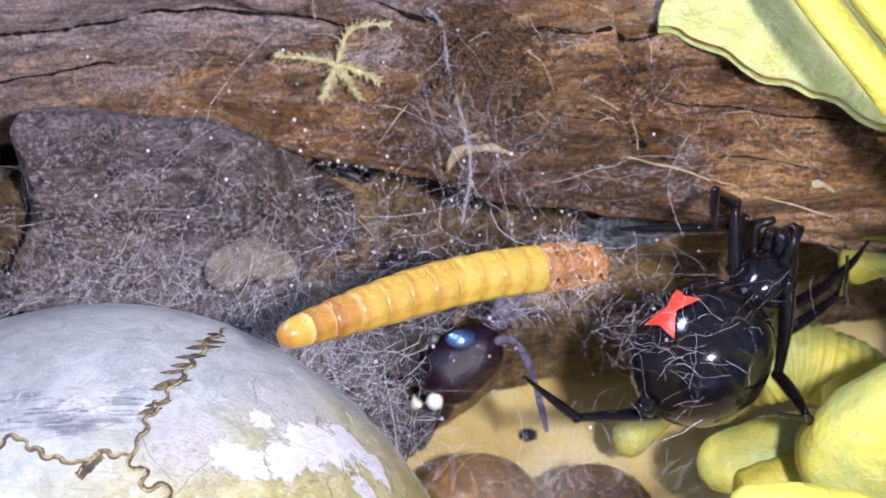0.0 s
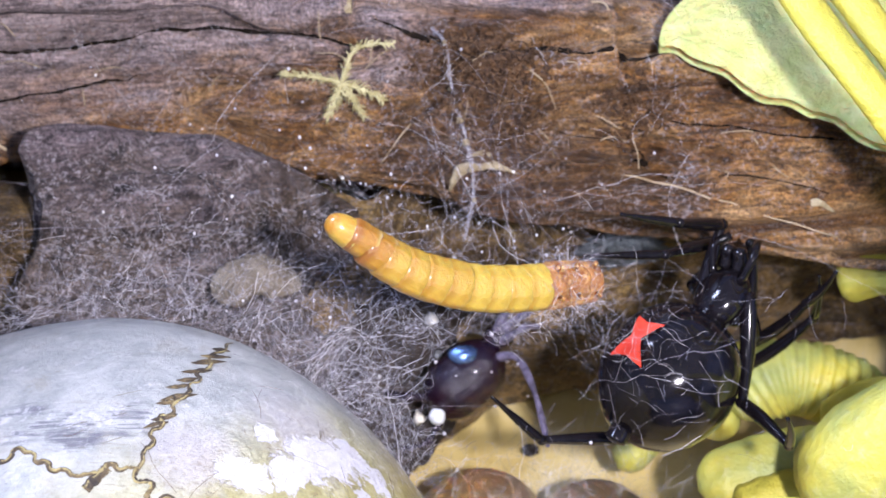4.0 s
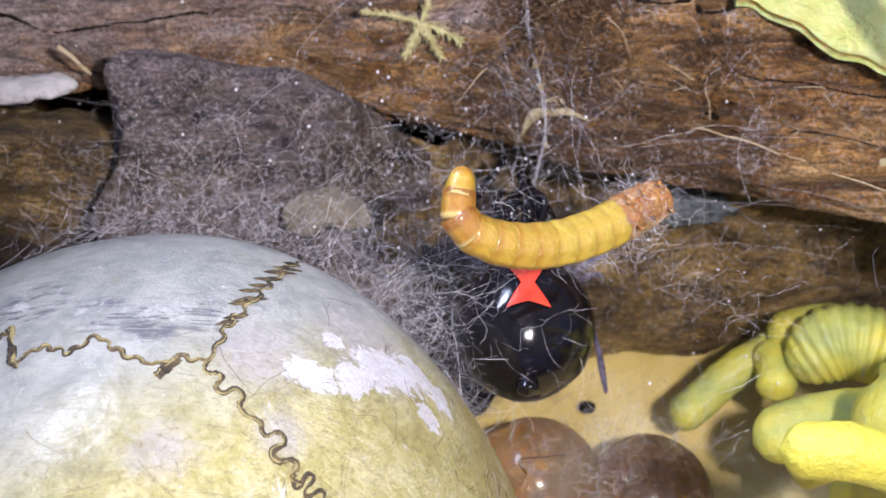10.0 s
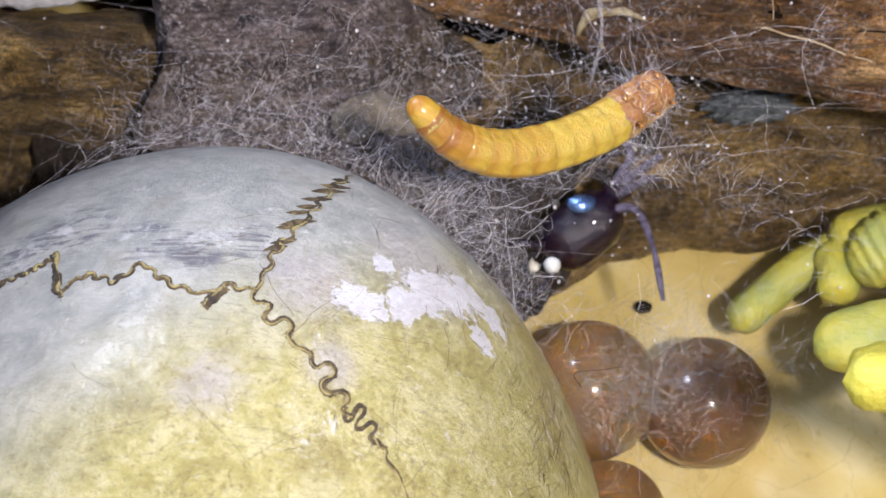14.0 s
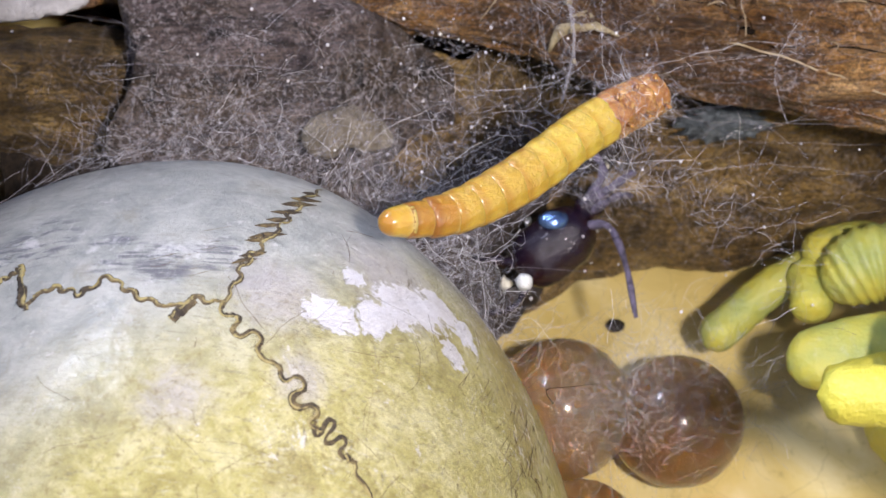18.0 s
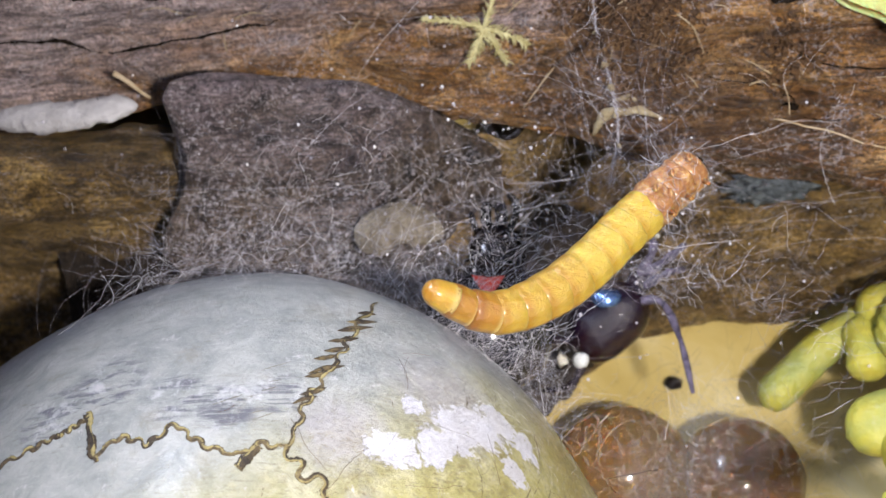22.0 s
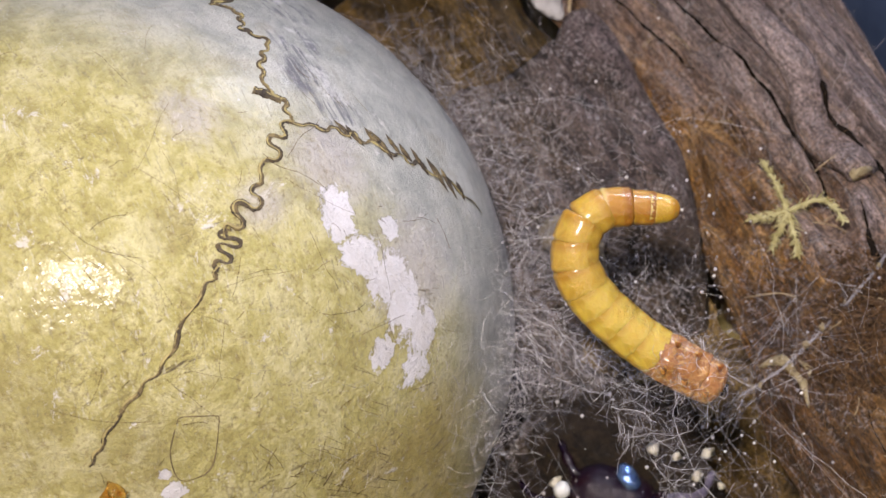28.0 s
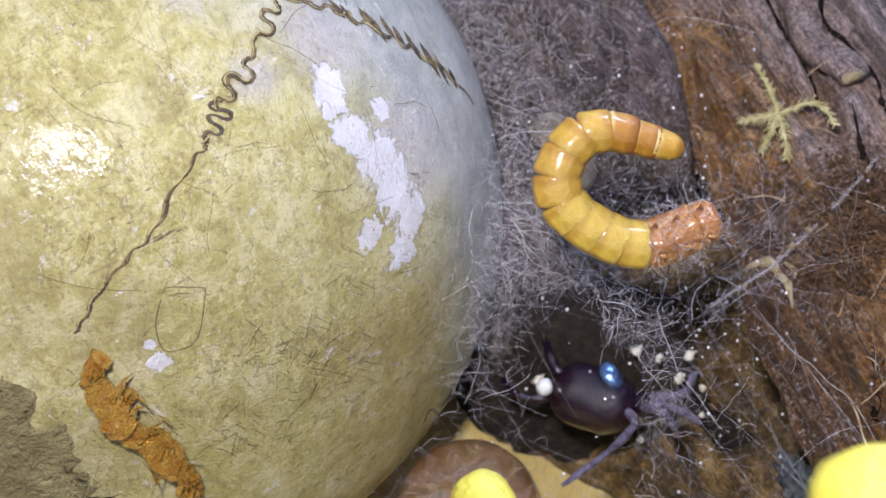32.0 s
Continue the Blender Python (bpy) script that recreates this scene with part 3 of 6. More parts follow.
def lobe(points, radius, n=26, sides=18, rough=0.06, seed=0.0, ribs=0, rib_depth=0.0, tip=0.5, flat=1.0, taper=0.0):
    """A fat rounded finger along points, with noise and ring grooves."""
    path = smooth_path(points, n)
    radii = []
    for i in range(n):
        u = i / (n - 1)
        e = min(u, 1 - u) * 2
        r = radius * (1 - taper * u) * min(1.0, (1 - (1 - min(e / tip, 1)) ** 2) ** 0.5 + 0.02)
        if ribs:
            r *= 1 - rib_depth * (0.5 + 0.5 * math.cos(2 * math.pi * ribs * u))
        radii.append(r)
    verts, faces = tube(path, radii, sides, True, flat)
    out = []
    for i, v in enumerate(verts):
        c = path[i // sides]
        k = 1 + rough * 2 * noise.noise(v * (0.9 / radius) * 0.5 + Vector((seed, seed * 1.7, 0))) + rough * noise.noise(v * (2.2 / radius) + Vector((seed, 0, 3)))
        out.append(c + (v - c) * k)
    return out, faces


def ball(centre, radii, nu=20, nv=12, rough=0.0, seed=0.0, freq=1.0):
    verts, faces = [], []
    c = Vector(centre)
    for j in range(nv + 1):
        a = math.pi * j / nv
        for i in range(nu):
            b = 2 * math.pi * i / nu
            d = Vector((math.sin(a) * math.cos(b), math.sin(a) * math.sin(b), math.cos(a)))
            k = 1 + rough * noise.noise(d * freq * 1.7 + Vector((seed, seed, seed))) + rough * 0.5 * noise.noise(d * freq * 4 + Vector((0, seed, 0)))
            verts.append(c + Vector((d.x * radii[0], d.y * radii[1], d.z * radii[2])) * k)
    for j in range(nv):
        for i in range(nu):
            a, b = j * nu + i, j * nu + (i + 1) % nu
            faces.append((a, a + nu, b + nu, b))
    return verts, faces


def grid_faces(nu, nv, closed=False):
    faces = []
    for i in range(nu - 1):
        for j in range(nv if closed else nv - 1):
            a, b = i * nv + j, i * nv + (j + 1) % nv
            faces.append((a, a + nv, b + nv, b))
    return faces


def lerp_at(x, table):
    if x <= table[0][0]:
        return table[0][1]
    for (a, p), (b, q) in zip(table, table[1:]):
        if x <= b:
            return p + (q - p) * (x - a) / (b - a)
    return table[-1][1]


def fbm(v, oct=4):
    return sum(noise.noise(v * 2 ** k + Vector((k * 7.1, 0, 0))) * 0.5 ** k for k in range(oct))


# ---- structure: floor and tub ----
def floor_sheet():
    n, verts = 70, []
    for i in range(n):
        for j in range(n):
            x, y = -9 + 18 * i / (n - 1), -9 + 18 * j / (n - 1)
            verts.append(V(x, y, 0.02 * fbm(V(x * 1.5, y * 1.5, 0), 3) - 0.02))
    return verts, grid_faces(n, n)


solid("floor", floor_sheet(), FLOOR, "yellow cream floor of the enclosure with fine cracks", "floor", kind="structure")


def wall_sheet(a, b, top, thick):
    a, b = Vector(a), Vector(b)
    side = (b - a).normalized().cross(Vector((0, 0, 1))) * thick
    verts, n = [], 30
    for k in range(n):
        p = a + (b - a) * (k / (n - 1))
        w = 0.03 * fbm(p * 0.7, 2)
        verts += [p + side * w / thick, p + Vector((0, 0, top)) + side * w / thick, p + Vector((0, 0, top)) + side, p + side]
    return verts, grid_faces(n, 4, True)


WALLS = (("wall_back", (-4.2, 2.75, -0.05), (6.0, 2.75, -0.05), "back"), ("wall_left", (-2.85, 2.75, -0.05), (-5.4, -8.0, -0.05), "side"),
         ("wall_right", (5.6, -8.0, -0.05), (5.6, 2.75, -0.05), "side"), ("wall_front", (6.0, -7.6, -0.05), (-6.0, -7.6, -0.05), "front"))
for wname, wa, wb, which in WALLS:
    solid(wname, wall_sheet(wa, wb, 6.0, -0.12), TUB, "dark blue plastic %s wall of the enclosure" % which, "wall", kind="structure")


# ---- driftwood ----
FRONT = ((-2.9, 1.0), (-2.13, 1.03), (-1.65, 1.09), (-1.2, 1.11), (-0.66, 1.02), (-0.14, 0.91), (0.31, 0.8), (0.69, 0.66), (1.1, 0.56), (1.5, 0.48), (2.21, 0.27), (3.6, 0.0))
BACK = ((-2.9, 2.4), (-1.2, 2.3), (-0.4, 2.15), (0.3, 1.95), (1.0, 1.7), (1.6, 1.62), (1.9, 1.57), (3.6, 1.3))
FOOT = ((-2.9, 0.45), (-0.8, 0.2), (-0.2, 0.02), (0.12, 0.0), (0.3, 0.16), (0.45, 0.3), (0.71, 0.44), (1.27, 0.52), (1.55, 0.56), (2.6, 0.72), (3.6, 0.9))


# lines of (x, y) on top of the log, depth and width of the groove, width of the dark strip in it
CRACKS = ((((-2.7, 1.3), (-1.76, 1.28), (-1.37, 1.29), (-1.2, 1.31), (-0.95, 1.33)), 0.07, 0.04, 0.013), (((-2.7, 1.44), (-1.66, 1.42), (-1.22, 1.44), (-0.91, 1.45), (-0.57, 1.43), (-0.24, 1.38), (0.16, 1.31)), 0.09, 0.05, 0.016),
          (((0.14, 1.36), (0.55, 1.22), (0.84, 1.15), (1.16, 1.08), (1.52, 1.06)), 0.1, 0.06, 0.024), (((-2.7, 1.62), (-0.79, 1.6), (-0.24, 1.58), (0.6, 1.46)), 0.12, 0.06, 0.024), (((-1.6, 1.2), (-0.78, 1.24), (-0.3, 1.12)), 0.05, 0.04, 0.0),
          (((-0.9, 1.2), (-0.2, 1.08), (0.5, 0.95)), 0.05, 0.05, 0.0), (((0.9, 0.86), (1.5, 0.7), (2.4, 0.42)), 0.06, 0.04, 0.005), (((1.4, 0.9), (2.0, 0.72), (3.2, 0.5)), 0.08, 0.04, 0.008))


def log_mesh():
    nx, ns = 420, 210
    verts = []
    for i in range(nx):
        x = -2.72 + 6.1 * i / (nx - 1)
        f, b = lerp_at(x, FRONT), lerp_at(x, BACK)
        low = 0.06 * x if x > 1.3 else 0.0
        sec = smooth_path([(0, f + 0.55, 1.35), (0, f + 0.12, 1.62), (0, f - 0.01, 1.84 - low * 0.4), (0, f + 0.1, 2.05 - low * 0.5), (0, f + 0.3, 2.28 - low * 0.6), (0, f + 0.56, 2.5 - low),
                           (0, (f + b) / 2 + 0.22, 2.52 - low), (0, b - 0.1, 2.36 - low), (0, b + 0.03, 2.0 - low), (0, b + 0.02, 0.9), (0, b, -0.03)], ns)
        for j, p in enumerate(sec):
            q = V(x * 0.45, p.y * 2.6, p.z * 2.6)
            g = fbm(q, 4)
            ridge = 1 - abs(noise.noise(V(x * 0.28 + 3, p.y * 4.2, p.z * 4.2)) * 2)
            fine = fbm(V(x * 1.6, p.y * 11, p.z * 11), 3)
            d = 0.07 * g - 0.12 * max(0, ridge - 0.72) / 0.28 + 0.04 * fine + 0.05 * fbm(V(x * 2.2, p.y * 4, p.z * 4), 4)
            # long cracks along the grain
            if p.z > 1.9:
                for k, (line, depth, wide, gap) in enumerate(CRACKS):
                    if line[0][0] < x < line[-1][0]:
                        off = p.y - lerp_at(x, line) - 0.012 * fbm(V(x * 3, k * 3.1, 0), 3)
                        ends = min(1, (x - line[0][0]) * 4, (line[-1][0] - x) * 6)
                        d -= depth * math.exp(-(off / (wide * (0.7 + 0.6 * noise.noise(V(x * 4, k, 0)) ** 2))) ** 2) * ends
            n = V(0, -0.5, 0.86) if p.z > 1.8 else V(0, -1, 0)
            if p.y > b - 0.05:
                n = V(0, 1, 0.2)
            verts.append(V(x, p.y, p.z) + n * d)
    faces = grid_faces(nx, ns)
    faces.append(tuple(range(ns)))
    faces.append(tuple(reversed(range((nx - 1) * ns, nx * ns))))
    return verts, faces


log = thing("driftwood_log", (0, 1.4, 0), "long brown weathered driftwood log lying on the floor", "log")
log_geo = log_mesh()
part("wood", log_geo, WOOD, log)
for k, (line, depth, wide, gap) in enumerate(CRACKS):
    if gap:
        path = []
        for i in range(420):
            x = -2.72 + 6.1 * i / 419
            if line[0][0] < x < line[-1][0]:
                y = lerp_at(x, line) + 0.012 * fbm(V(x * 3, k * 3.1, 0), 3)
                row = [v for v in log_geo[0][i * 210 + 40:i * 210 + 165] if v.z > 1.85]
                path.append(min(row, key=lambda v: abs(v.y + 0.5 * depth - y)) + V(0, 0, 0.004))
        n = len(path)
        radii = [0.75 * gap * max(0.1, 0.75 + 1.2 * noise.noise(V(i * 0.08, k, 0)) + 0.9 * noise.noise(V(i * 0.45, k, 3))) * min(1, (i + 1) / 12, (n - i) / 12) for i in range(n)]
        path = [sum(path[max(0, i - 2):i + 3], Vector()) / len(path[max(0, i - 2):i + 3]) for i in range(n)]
        # dark tube laid in the groove stands in for the shade inside it
        part("crack_shade", tube(path, radii, 8, True, 0.6), DARK, log, "dark strip for the shade in a groove along the grain")


def lower_log_mesh():
    nx, ns = 200, 50
    verts = []
    for i in range(nx):
        x = -3.4 + 6.7 * i / (nx - 1)
        f = lerp_at(x, FOOT)
        up = 0.42 * max(0, min(1, (-1.0 - x) / 0.5))
        f -= 0.12 * max(0, min(1, (-1.0 - x) / 0.5))
        dip = math.exp(-((x - 0.62) / 0.46) ** 2)
        up -= 0.9 * dip
        cave = 0.7 * max(0, min(1, (-0.2 - x) / 0.6))
        sec = smooth_path([(0, f + 0.12 - 0.5 * cave, -0.03), (0, f - 0.45 * cave, 0.08), (0, f + 0.1 + 0.2 * cave, 0.4), (0, f + 0.2 + 0.35 * cave, 0.8 + 0.05 * cave), (0, f + 0.32 + 0.15 * dip, 1.15 + up), (0, f + 0.5 + 0.3 * dip, 1.42 + up), (0, f + 0.95 + 0.2 * dip, 1.5 - 0.3 * dip)], ns)
        for p in sec:
            d = 0.12 * fbm(V(x * 1.2, p.y * 2.2, p.z * 2.2), 5) + 0.04 * fbm(V(x * 5, p.y * 8, p.z * 8), 3)
            verts.append(V(x, p.y - d, p.z + d * 0.4))
    return verts, grid_faces(nx, ns)


solid("bark_log", lower_log_mesh(), WOOD_DARK, "dark brown rough wood wedged under the driftwood log", "log", base=(0, 0.5, 0))


def hollow_shade_mesh():
    """Dark lumps added for the shade in the hollow below the logs, behind the web and the skull."""
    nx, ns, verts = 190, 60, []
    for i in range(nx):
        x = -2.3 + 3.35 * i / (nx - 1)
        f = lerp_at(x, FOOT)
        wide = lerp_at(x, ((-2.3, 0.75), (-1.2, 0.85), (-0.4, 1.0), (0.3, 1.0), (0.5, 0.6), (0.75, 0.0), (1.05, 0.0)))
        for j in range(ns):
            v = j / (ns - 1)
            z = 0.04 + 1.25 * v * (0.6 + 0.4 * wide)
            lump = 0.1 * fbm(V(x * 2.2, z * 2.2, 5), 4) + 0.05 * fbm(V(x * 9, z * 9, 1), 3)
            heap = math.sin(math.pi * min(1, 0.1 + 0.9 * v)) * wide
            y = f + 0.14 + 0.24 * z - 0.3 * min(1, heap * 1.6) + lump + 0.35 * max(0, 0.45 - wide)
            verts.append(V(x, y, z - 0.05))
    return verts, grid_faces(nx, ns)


# near-black brown put in as the shade of the hollow
HOLLOW_SHADE = simple("hollow_dark", (0.01, 0.006, 0.004), (0.08, 0.05, 0.026), 16, 0.9, 1.0, 0.1)
solid("hollow_shade_heap", hollow_shade_mesh(), HOLLOW_SHADE, "dark lumpy mass added for the shade in the hollow under the logs", "soil", kind="stuff", base=(-0.5, 0.5, 0))


def slab_mesh():
    nx, ns = 110, 60
    verts = []
    for i in range(nx):
        u = i / (nx - 1)
        x = -1.5 + 1.55 * u
        edge = 0.05 * fbm(V(x * 3, 0, 0), 3)
        top = 2.3 - 0.3 * u - 1.5 * max(0, u - 0.55) ** 1.3
        lap = max(0.0, min(1.0, (u - 0.3) / 0.4))
        sec = smooth_path([(0, 1.2, top - 0.55), (0, 0.98, top - 0.1), (0, 0.86, top + edge), (0, 0.66, top - 0.14), (0, 0.42, top - 0.4), (0, 0.15, top - 0.72), (0, 0.16 - 0.21 * lap, top - 0.84 - 0.21 * lap), (0, 0.55 - 0.45 * lap, top - 1.05 - 0.2 * lap), (0, 0.7 - 0.45 * lap, 0.0)], ns)
        end = min(u, 1 - u) * 7
        r = min(1, end) ** 0.5
        for p in sec:
            d = 0.12 * fbm(V(x * 1.3, p.y * 2.5, p.z * 2.5), 4) + 0.04 * fbm(V(x * 5, p.y * 9, p.z * 9), 3)
            q = V(x + 0.16 * fbm(V(p.y * 2.1, p.z * 2.1, 3), 3) * max(0, 1 - 2.5 * u), p.y - d * 0.6, p.z + d)
            c = V(x, 0.75, 1.3)
            verts.append(c + (q - c) * (0.86 + 0.14 * r))
    faces = grid_faces(nx, ns)
    faces.append(tuple(range(ns)))
    faces.append(tuple(reversed(range((nx - 1) * ns, nx * ns))))
    return verts, faces


solid("bark_slab", slab_mesh(), SLAB, "flat grey-brown bark slab leaning against the driftwood log, covered in web", "bark", base=(-0.8, 0.6, 0))

# ---- skull ----
SKULL_C, SKULL_A = V(-1.78, -2.399, -0.107), (2.144, 2.483, 3.539)
SKULL_R = Euler([radians(a) for a in (-25.1, 18.3, -8.2)]).to_matrix()


def skull_push(p, out=0.0):
    """The point of the skull's surface straight out from its centre through p, lifted by out."""
    q = SKULL_R.transposed() @ (Vector(p) - SKULL_C)
    e = Vector((q.x / SKULL_A[0], q.y / SKULL_A[1], q.z / SKULL_A[2]))
    n = SKULL_R @ Vector((e.x / SKULL_A[0], e.y / SKULL_A[1], e.z / SKULL_A[2]))
    s = SKULL_C + SKULL_R @ (q / e.length)
    if out:
        out += 0.012 * fbm(s * 1.4, 3)
    return s + n.normalized() * out, n.normalized()


SKULL_TUCK = ((-0.5, -0.4), (0.0, -0.36), (0.25, -0.24), (0.4, -0.17), (0.64, -0.05), (0.9, 0.05), (1.2, 0.06), (1.9, 0.0))


def skull_mesh():
    nu, nv, verts = 150, 90, []
    for j in range(nv + 1):
        a = (math.pi * 0.62) * (j / nv)
        for i in range(nu):
            b = 2 * math.pi * i / nu
            d = Vector((math.sin(a) * math.cos(b) * SKULL_A[0], math.sin(a) * math.sin(b) * SKULL_A[1], math.cos(a) * SKULL_A[2]))
            p = SKULL_C + SKULL_R @ d
            q, n = skull_push(p)
            q = q + n * (0.012 * fbm(q * 1.4, 3) + 0.002 * fbm(q * 7, 2))
            q = q + n * lerp_at(q.z, SKULL_TUCK)
            q.z = max(q.z, -0.01)
            verts.append(q)
    faces = []
    for j in range(nv):
        for i in range(nu):
            a, b = j * nu + i, j * nu + (i + 1) % nu
            faces.append((a, a + nu, b + nu, b))
    faces.append(tuple(range(nv * nu, (nv + 1) * nu)))
    return verts, faces


skull = thing("skull_ornament", (-1.78, -2.4, 0), "yellowed cream resin skull ornament with painted sutures and scuffs", "ornament")
part("cranium", skull_mesh(), BONE, skull)


def seam(points, swing, waves, n, seed, r, name="suture", gaps=0.0, curl=-0.25, jag=0.25, material=SUTURE):
    """A painted suture: rounded meanders along points that lean back on themselves, thick and thin by turns, broken where gaps is high."""
    path, out, radii = smooth_path(points, n), [], []
    for i, p in enumerate(path):
        d = path[min(i + 1, n - 1)] - path[max(i - 1, 0)]
        q, nn = skull_push(p)
        s = d.cross(nn).normalized()
        u = i / (n - 1)
        phase = 2 * math.pi * waves * u + 1.6 * noise.noise(V(u * waves * 0.5, seed, 0))
        w = math.sin(phase) * (0.8 + 0.9 * noise.noise(V(u * waves * 0.6, seed, 4))) + jag * noise.noise(V(u * waves * 3, seed, 9))
        w *= min(1, u * 12, (1 - u) * 12)
        back = d.normalized() * (curl * swing * math.sin(2 * phase))
        out.append(skull_push(p + s * swing * w + back, 0.002)[0])
        g = noise.noise(V(u * waves * 1.3, seed, 7)) + 0.5 * noise.noise(V(u * waves * 5, seed, 1))
        radii.append(r * max(0.3, min(1.5, 1.0 - gaps + 0.8 * g + 0.5 * noise.noise(V(u * waves * 17, seed, 2)))))
    line = part(name, tube(out, radii, 8, True, 0.16), material, skull, "meandering dark brown painted suture line")
    # tan paint pooled along one side of the groove
    if r > 0.008:
        fill, thick = [], []
        for i, p in enumerate(out):
            u = i / (n - 1)
            q, nn = skull_push(p)
            d = (out[min(i + 1, n - 1)] - out[max(i - 1, 0)]).normalized()
            fill.append(skull_push(p + d.cross(nn) * (0.45 * r), 0.0045)[0])
            thick.append(r * max(0.04, 0.32 + 0.75 * noise.noise(V(u * waves * 2.3, seed, 12)) + 0.4 * noise.noise(V(u * waves * 11, seed, 3))))
        part("pooled_paint", tube(fill, thick, 6, True, 0.16), OLIVE, line, "tan paint pooled in the groove")


NODE = (-0.77, -1.31, 3.08)
seam([NODE, (-0.87, -1.31, 3.1), (-0.94, -1.34, 3.12), (-1.05, -1.31, 3.11), (-1.13, -1.25, 3.09), (-1.19, -1.2, 3.07), (-1.26, -1.27, 3.08), (-1.33, -1.25, 3.06), (-1.4, -1.23, 3.04), (-1.48, -1.3, 3.035)], 0.012, 11, 320, 1.0, 0.0095)
seam([(-1.47, -1.32, 3.04), (-1.5, -1.25, 3.02), (-1.535, -1.12, 2.95), (-1.55, -1.09, 2.93)], 0.006, 3, 60, 1.4, 0.016)
seam([(-1.53, -1.1, 2.94), (-1.6, -1.14, 2.93), (-1.68, -1.17, 2.91), (-1.81, -1.21, 2.87), (-2.04, -1.3, 2.78)], 0.012, 9, 140, 1.8, 0.011, gaps=0.15)
seam([(-0.87, -1.31, 3.1), (-0.91, -1.36, 3.12), (-0.94, -1.4, 3.13)], 0.003, 2, 40, 6.0, 0.018)
seam([NODE, (-0.74, -1.2, 3.04), (-0.715, -1.09, 2.99), (-0.67, -1.0, 2.94), (-0.62, -0.88, 2.87), (-0.59, -0.77, 2.79), (-0.55, -0.6, 2.63), (-0.51, -0.38, 2.35)], 0.016, 8, 340, 2.0, 0.009, gaps=0.1)
seam([NODE, (-0.745, -1.39, 3.09), (-0.69, -1.43, 3.09), (-0.63, -1.48, 3.08), (-0.59, -1.56, 3.07), (-0.53, -1.58, 3.05), (-0.49, -1.66, 3.04), (-0.455, -1.72, 3.03), (-0.42, -1.77, 3.0)], 0.036, 5.6, 460, 3.0, 0.0105, curl=-0.2, jag=0.2)
seam([(-0.45, -1.74, 3.02), (-0.4, -1.76, 3.0), (-0.36, -1.8, 2.98), (-0.33, -1.84, 2.96)], 0.034, 2.6, 160, 4.5, 0.008, curl=-0.15, jag=0.2)
seam([(-0.34, -1.83, 2.965), (-0.3, -1.89, 2.94), (-0.22, -2.02, 2.87), (-0.14, -2.13, 2.77), (-0.11, -2.23, 2.72), (-0.07, -2.34, 2.63), (-0.03, -2.42, 2.54), (0.0, -2.47, 2.49)], 0.008, 8, 220, 4.0, 0.009, gaps=0.05)
# slanting lens-shaped strokes across the branch that runs to the rim
for k in range(11):
    dr = random.Random(300 + k)
    c = V(-0.73, -1.12, 3.01).lerp(V(-0.53, -0.52, 2.52), (k + 0.6 * dr.random()) / 11) + V(dr.gauss(0, 0.012), dr.gauss(0, 0.008), 0)
    d = V(0.06, 0.03, -0.02) * dr.uniform(0.5, 1.2)
    path = [skull_push(q, 0.004)[0] for q in smooth_path([c - d, c + V(0, dr.uniform(-0.012, 0.012), 0), c + d], 11)]
    part("suture", tube(path, [0.0115 * dr.uniform(0.7, 1.1) * max(0.1, math.sin(math.pi * (j + 0.4) / 10.8)) for j in range(11)], 6, True, 0.16), SUTURE, skull)


def scuff(name, outline, seed, label, material):
    """A thin crust on the skull with a ragged edge."""
    c = sum((Vector(p) for p in outline), Vector()) / len(outline)
    ring = smooth_path(outline + [outline[0]], 160)[:-1]
    rings = 12
    verts, faces = [skull_push(c, 0.006)[0]], []
    n = len(ring)
    for k in range(1, rings + 1):
        u = k / rings
        for i, p in enumerate(ring):
            w = V(fbm(p * 13 + V(seed, 0, 0), 4), fbm(p * 13 + V(0, seed, 5), 4), 0) * (0.3 * (p - c).length * u ** 4)
            q = skull_push(c + (p - c) * u * (1 + 0.2 * fbm(p * 5 + V(seed, 2, 0), 2)) + w, 0.006 if k < rings else -0.012)
            tuck = lerp_at(q[0].z, SKULL_TUCK)
            verts.append(q[0] + q[1] * (tuck + 0.008 * fbm(q[0] * 9, 3) * (k < rings)))
    for i in range(n):
        faces.append((0, 1 + i, 1 + (i + 1) % n))
        for k in range(rings - 1):
            a, b = 1 + k * n + i, 1 + k * n + (i + 1) % n
            faces.append((a, a + n, b + n, b))
    part(name, (verts, faces), material, skull, label)


scuff("mud_stain", [(-0.06, -2.8, 2.4), (0.05, -2.68, 2.3), (0.18, -2.6, 2.14), (0.29, -2.52, 1.96), (0.4, -2.45, 1.74), (0.44, -2.6, 1.5), (0.3, -2.95, 1.6), (0.1, -3.1, 1.95), (-0.1, -3.0, 2.3)], 3.0, "rough brown mud stain", MUD)
seam([(0.02, -2.14, 2.6), (0.01, -2.12, 2.61), (0.04, -2.0, 2.6), (0.07, -1.99, 2.57), (0.15, -2.03, 2.46), (0.17, -2.1, 2.41), (0.15, -2.17, 2.42), (0.09, -2.19, 2.49), (0.03, -2.15, 2.58)], 0.004, 5, 60, 5.0, 0.0022, "loop_scratch", material=SCRATCH)
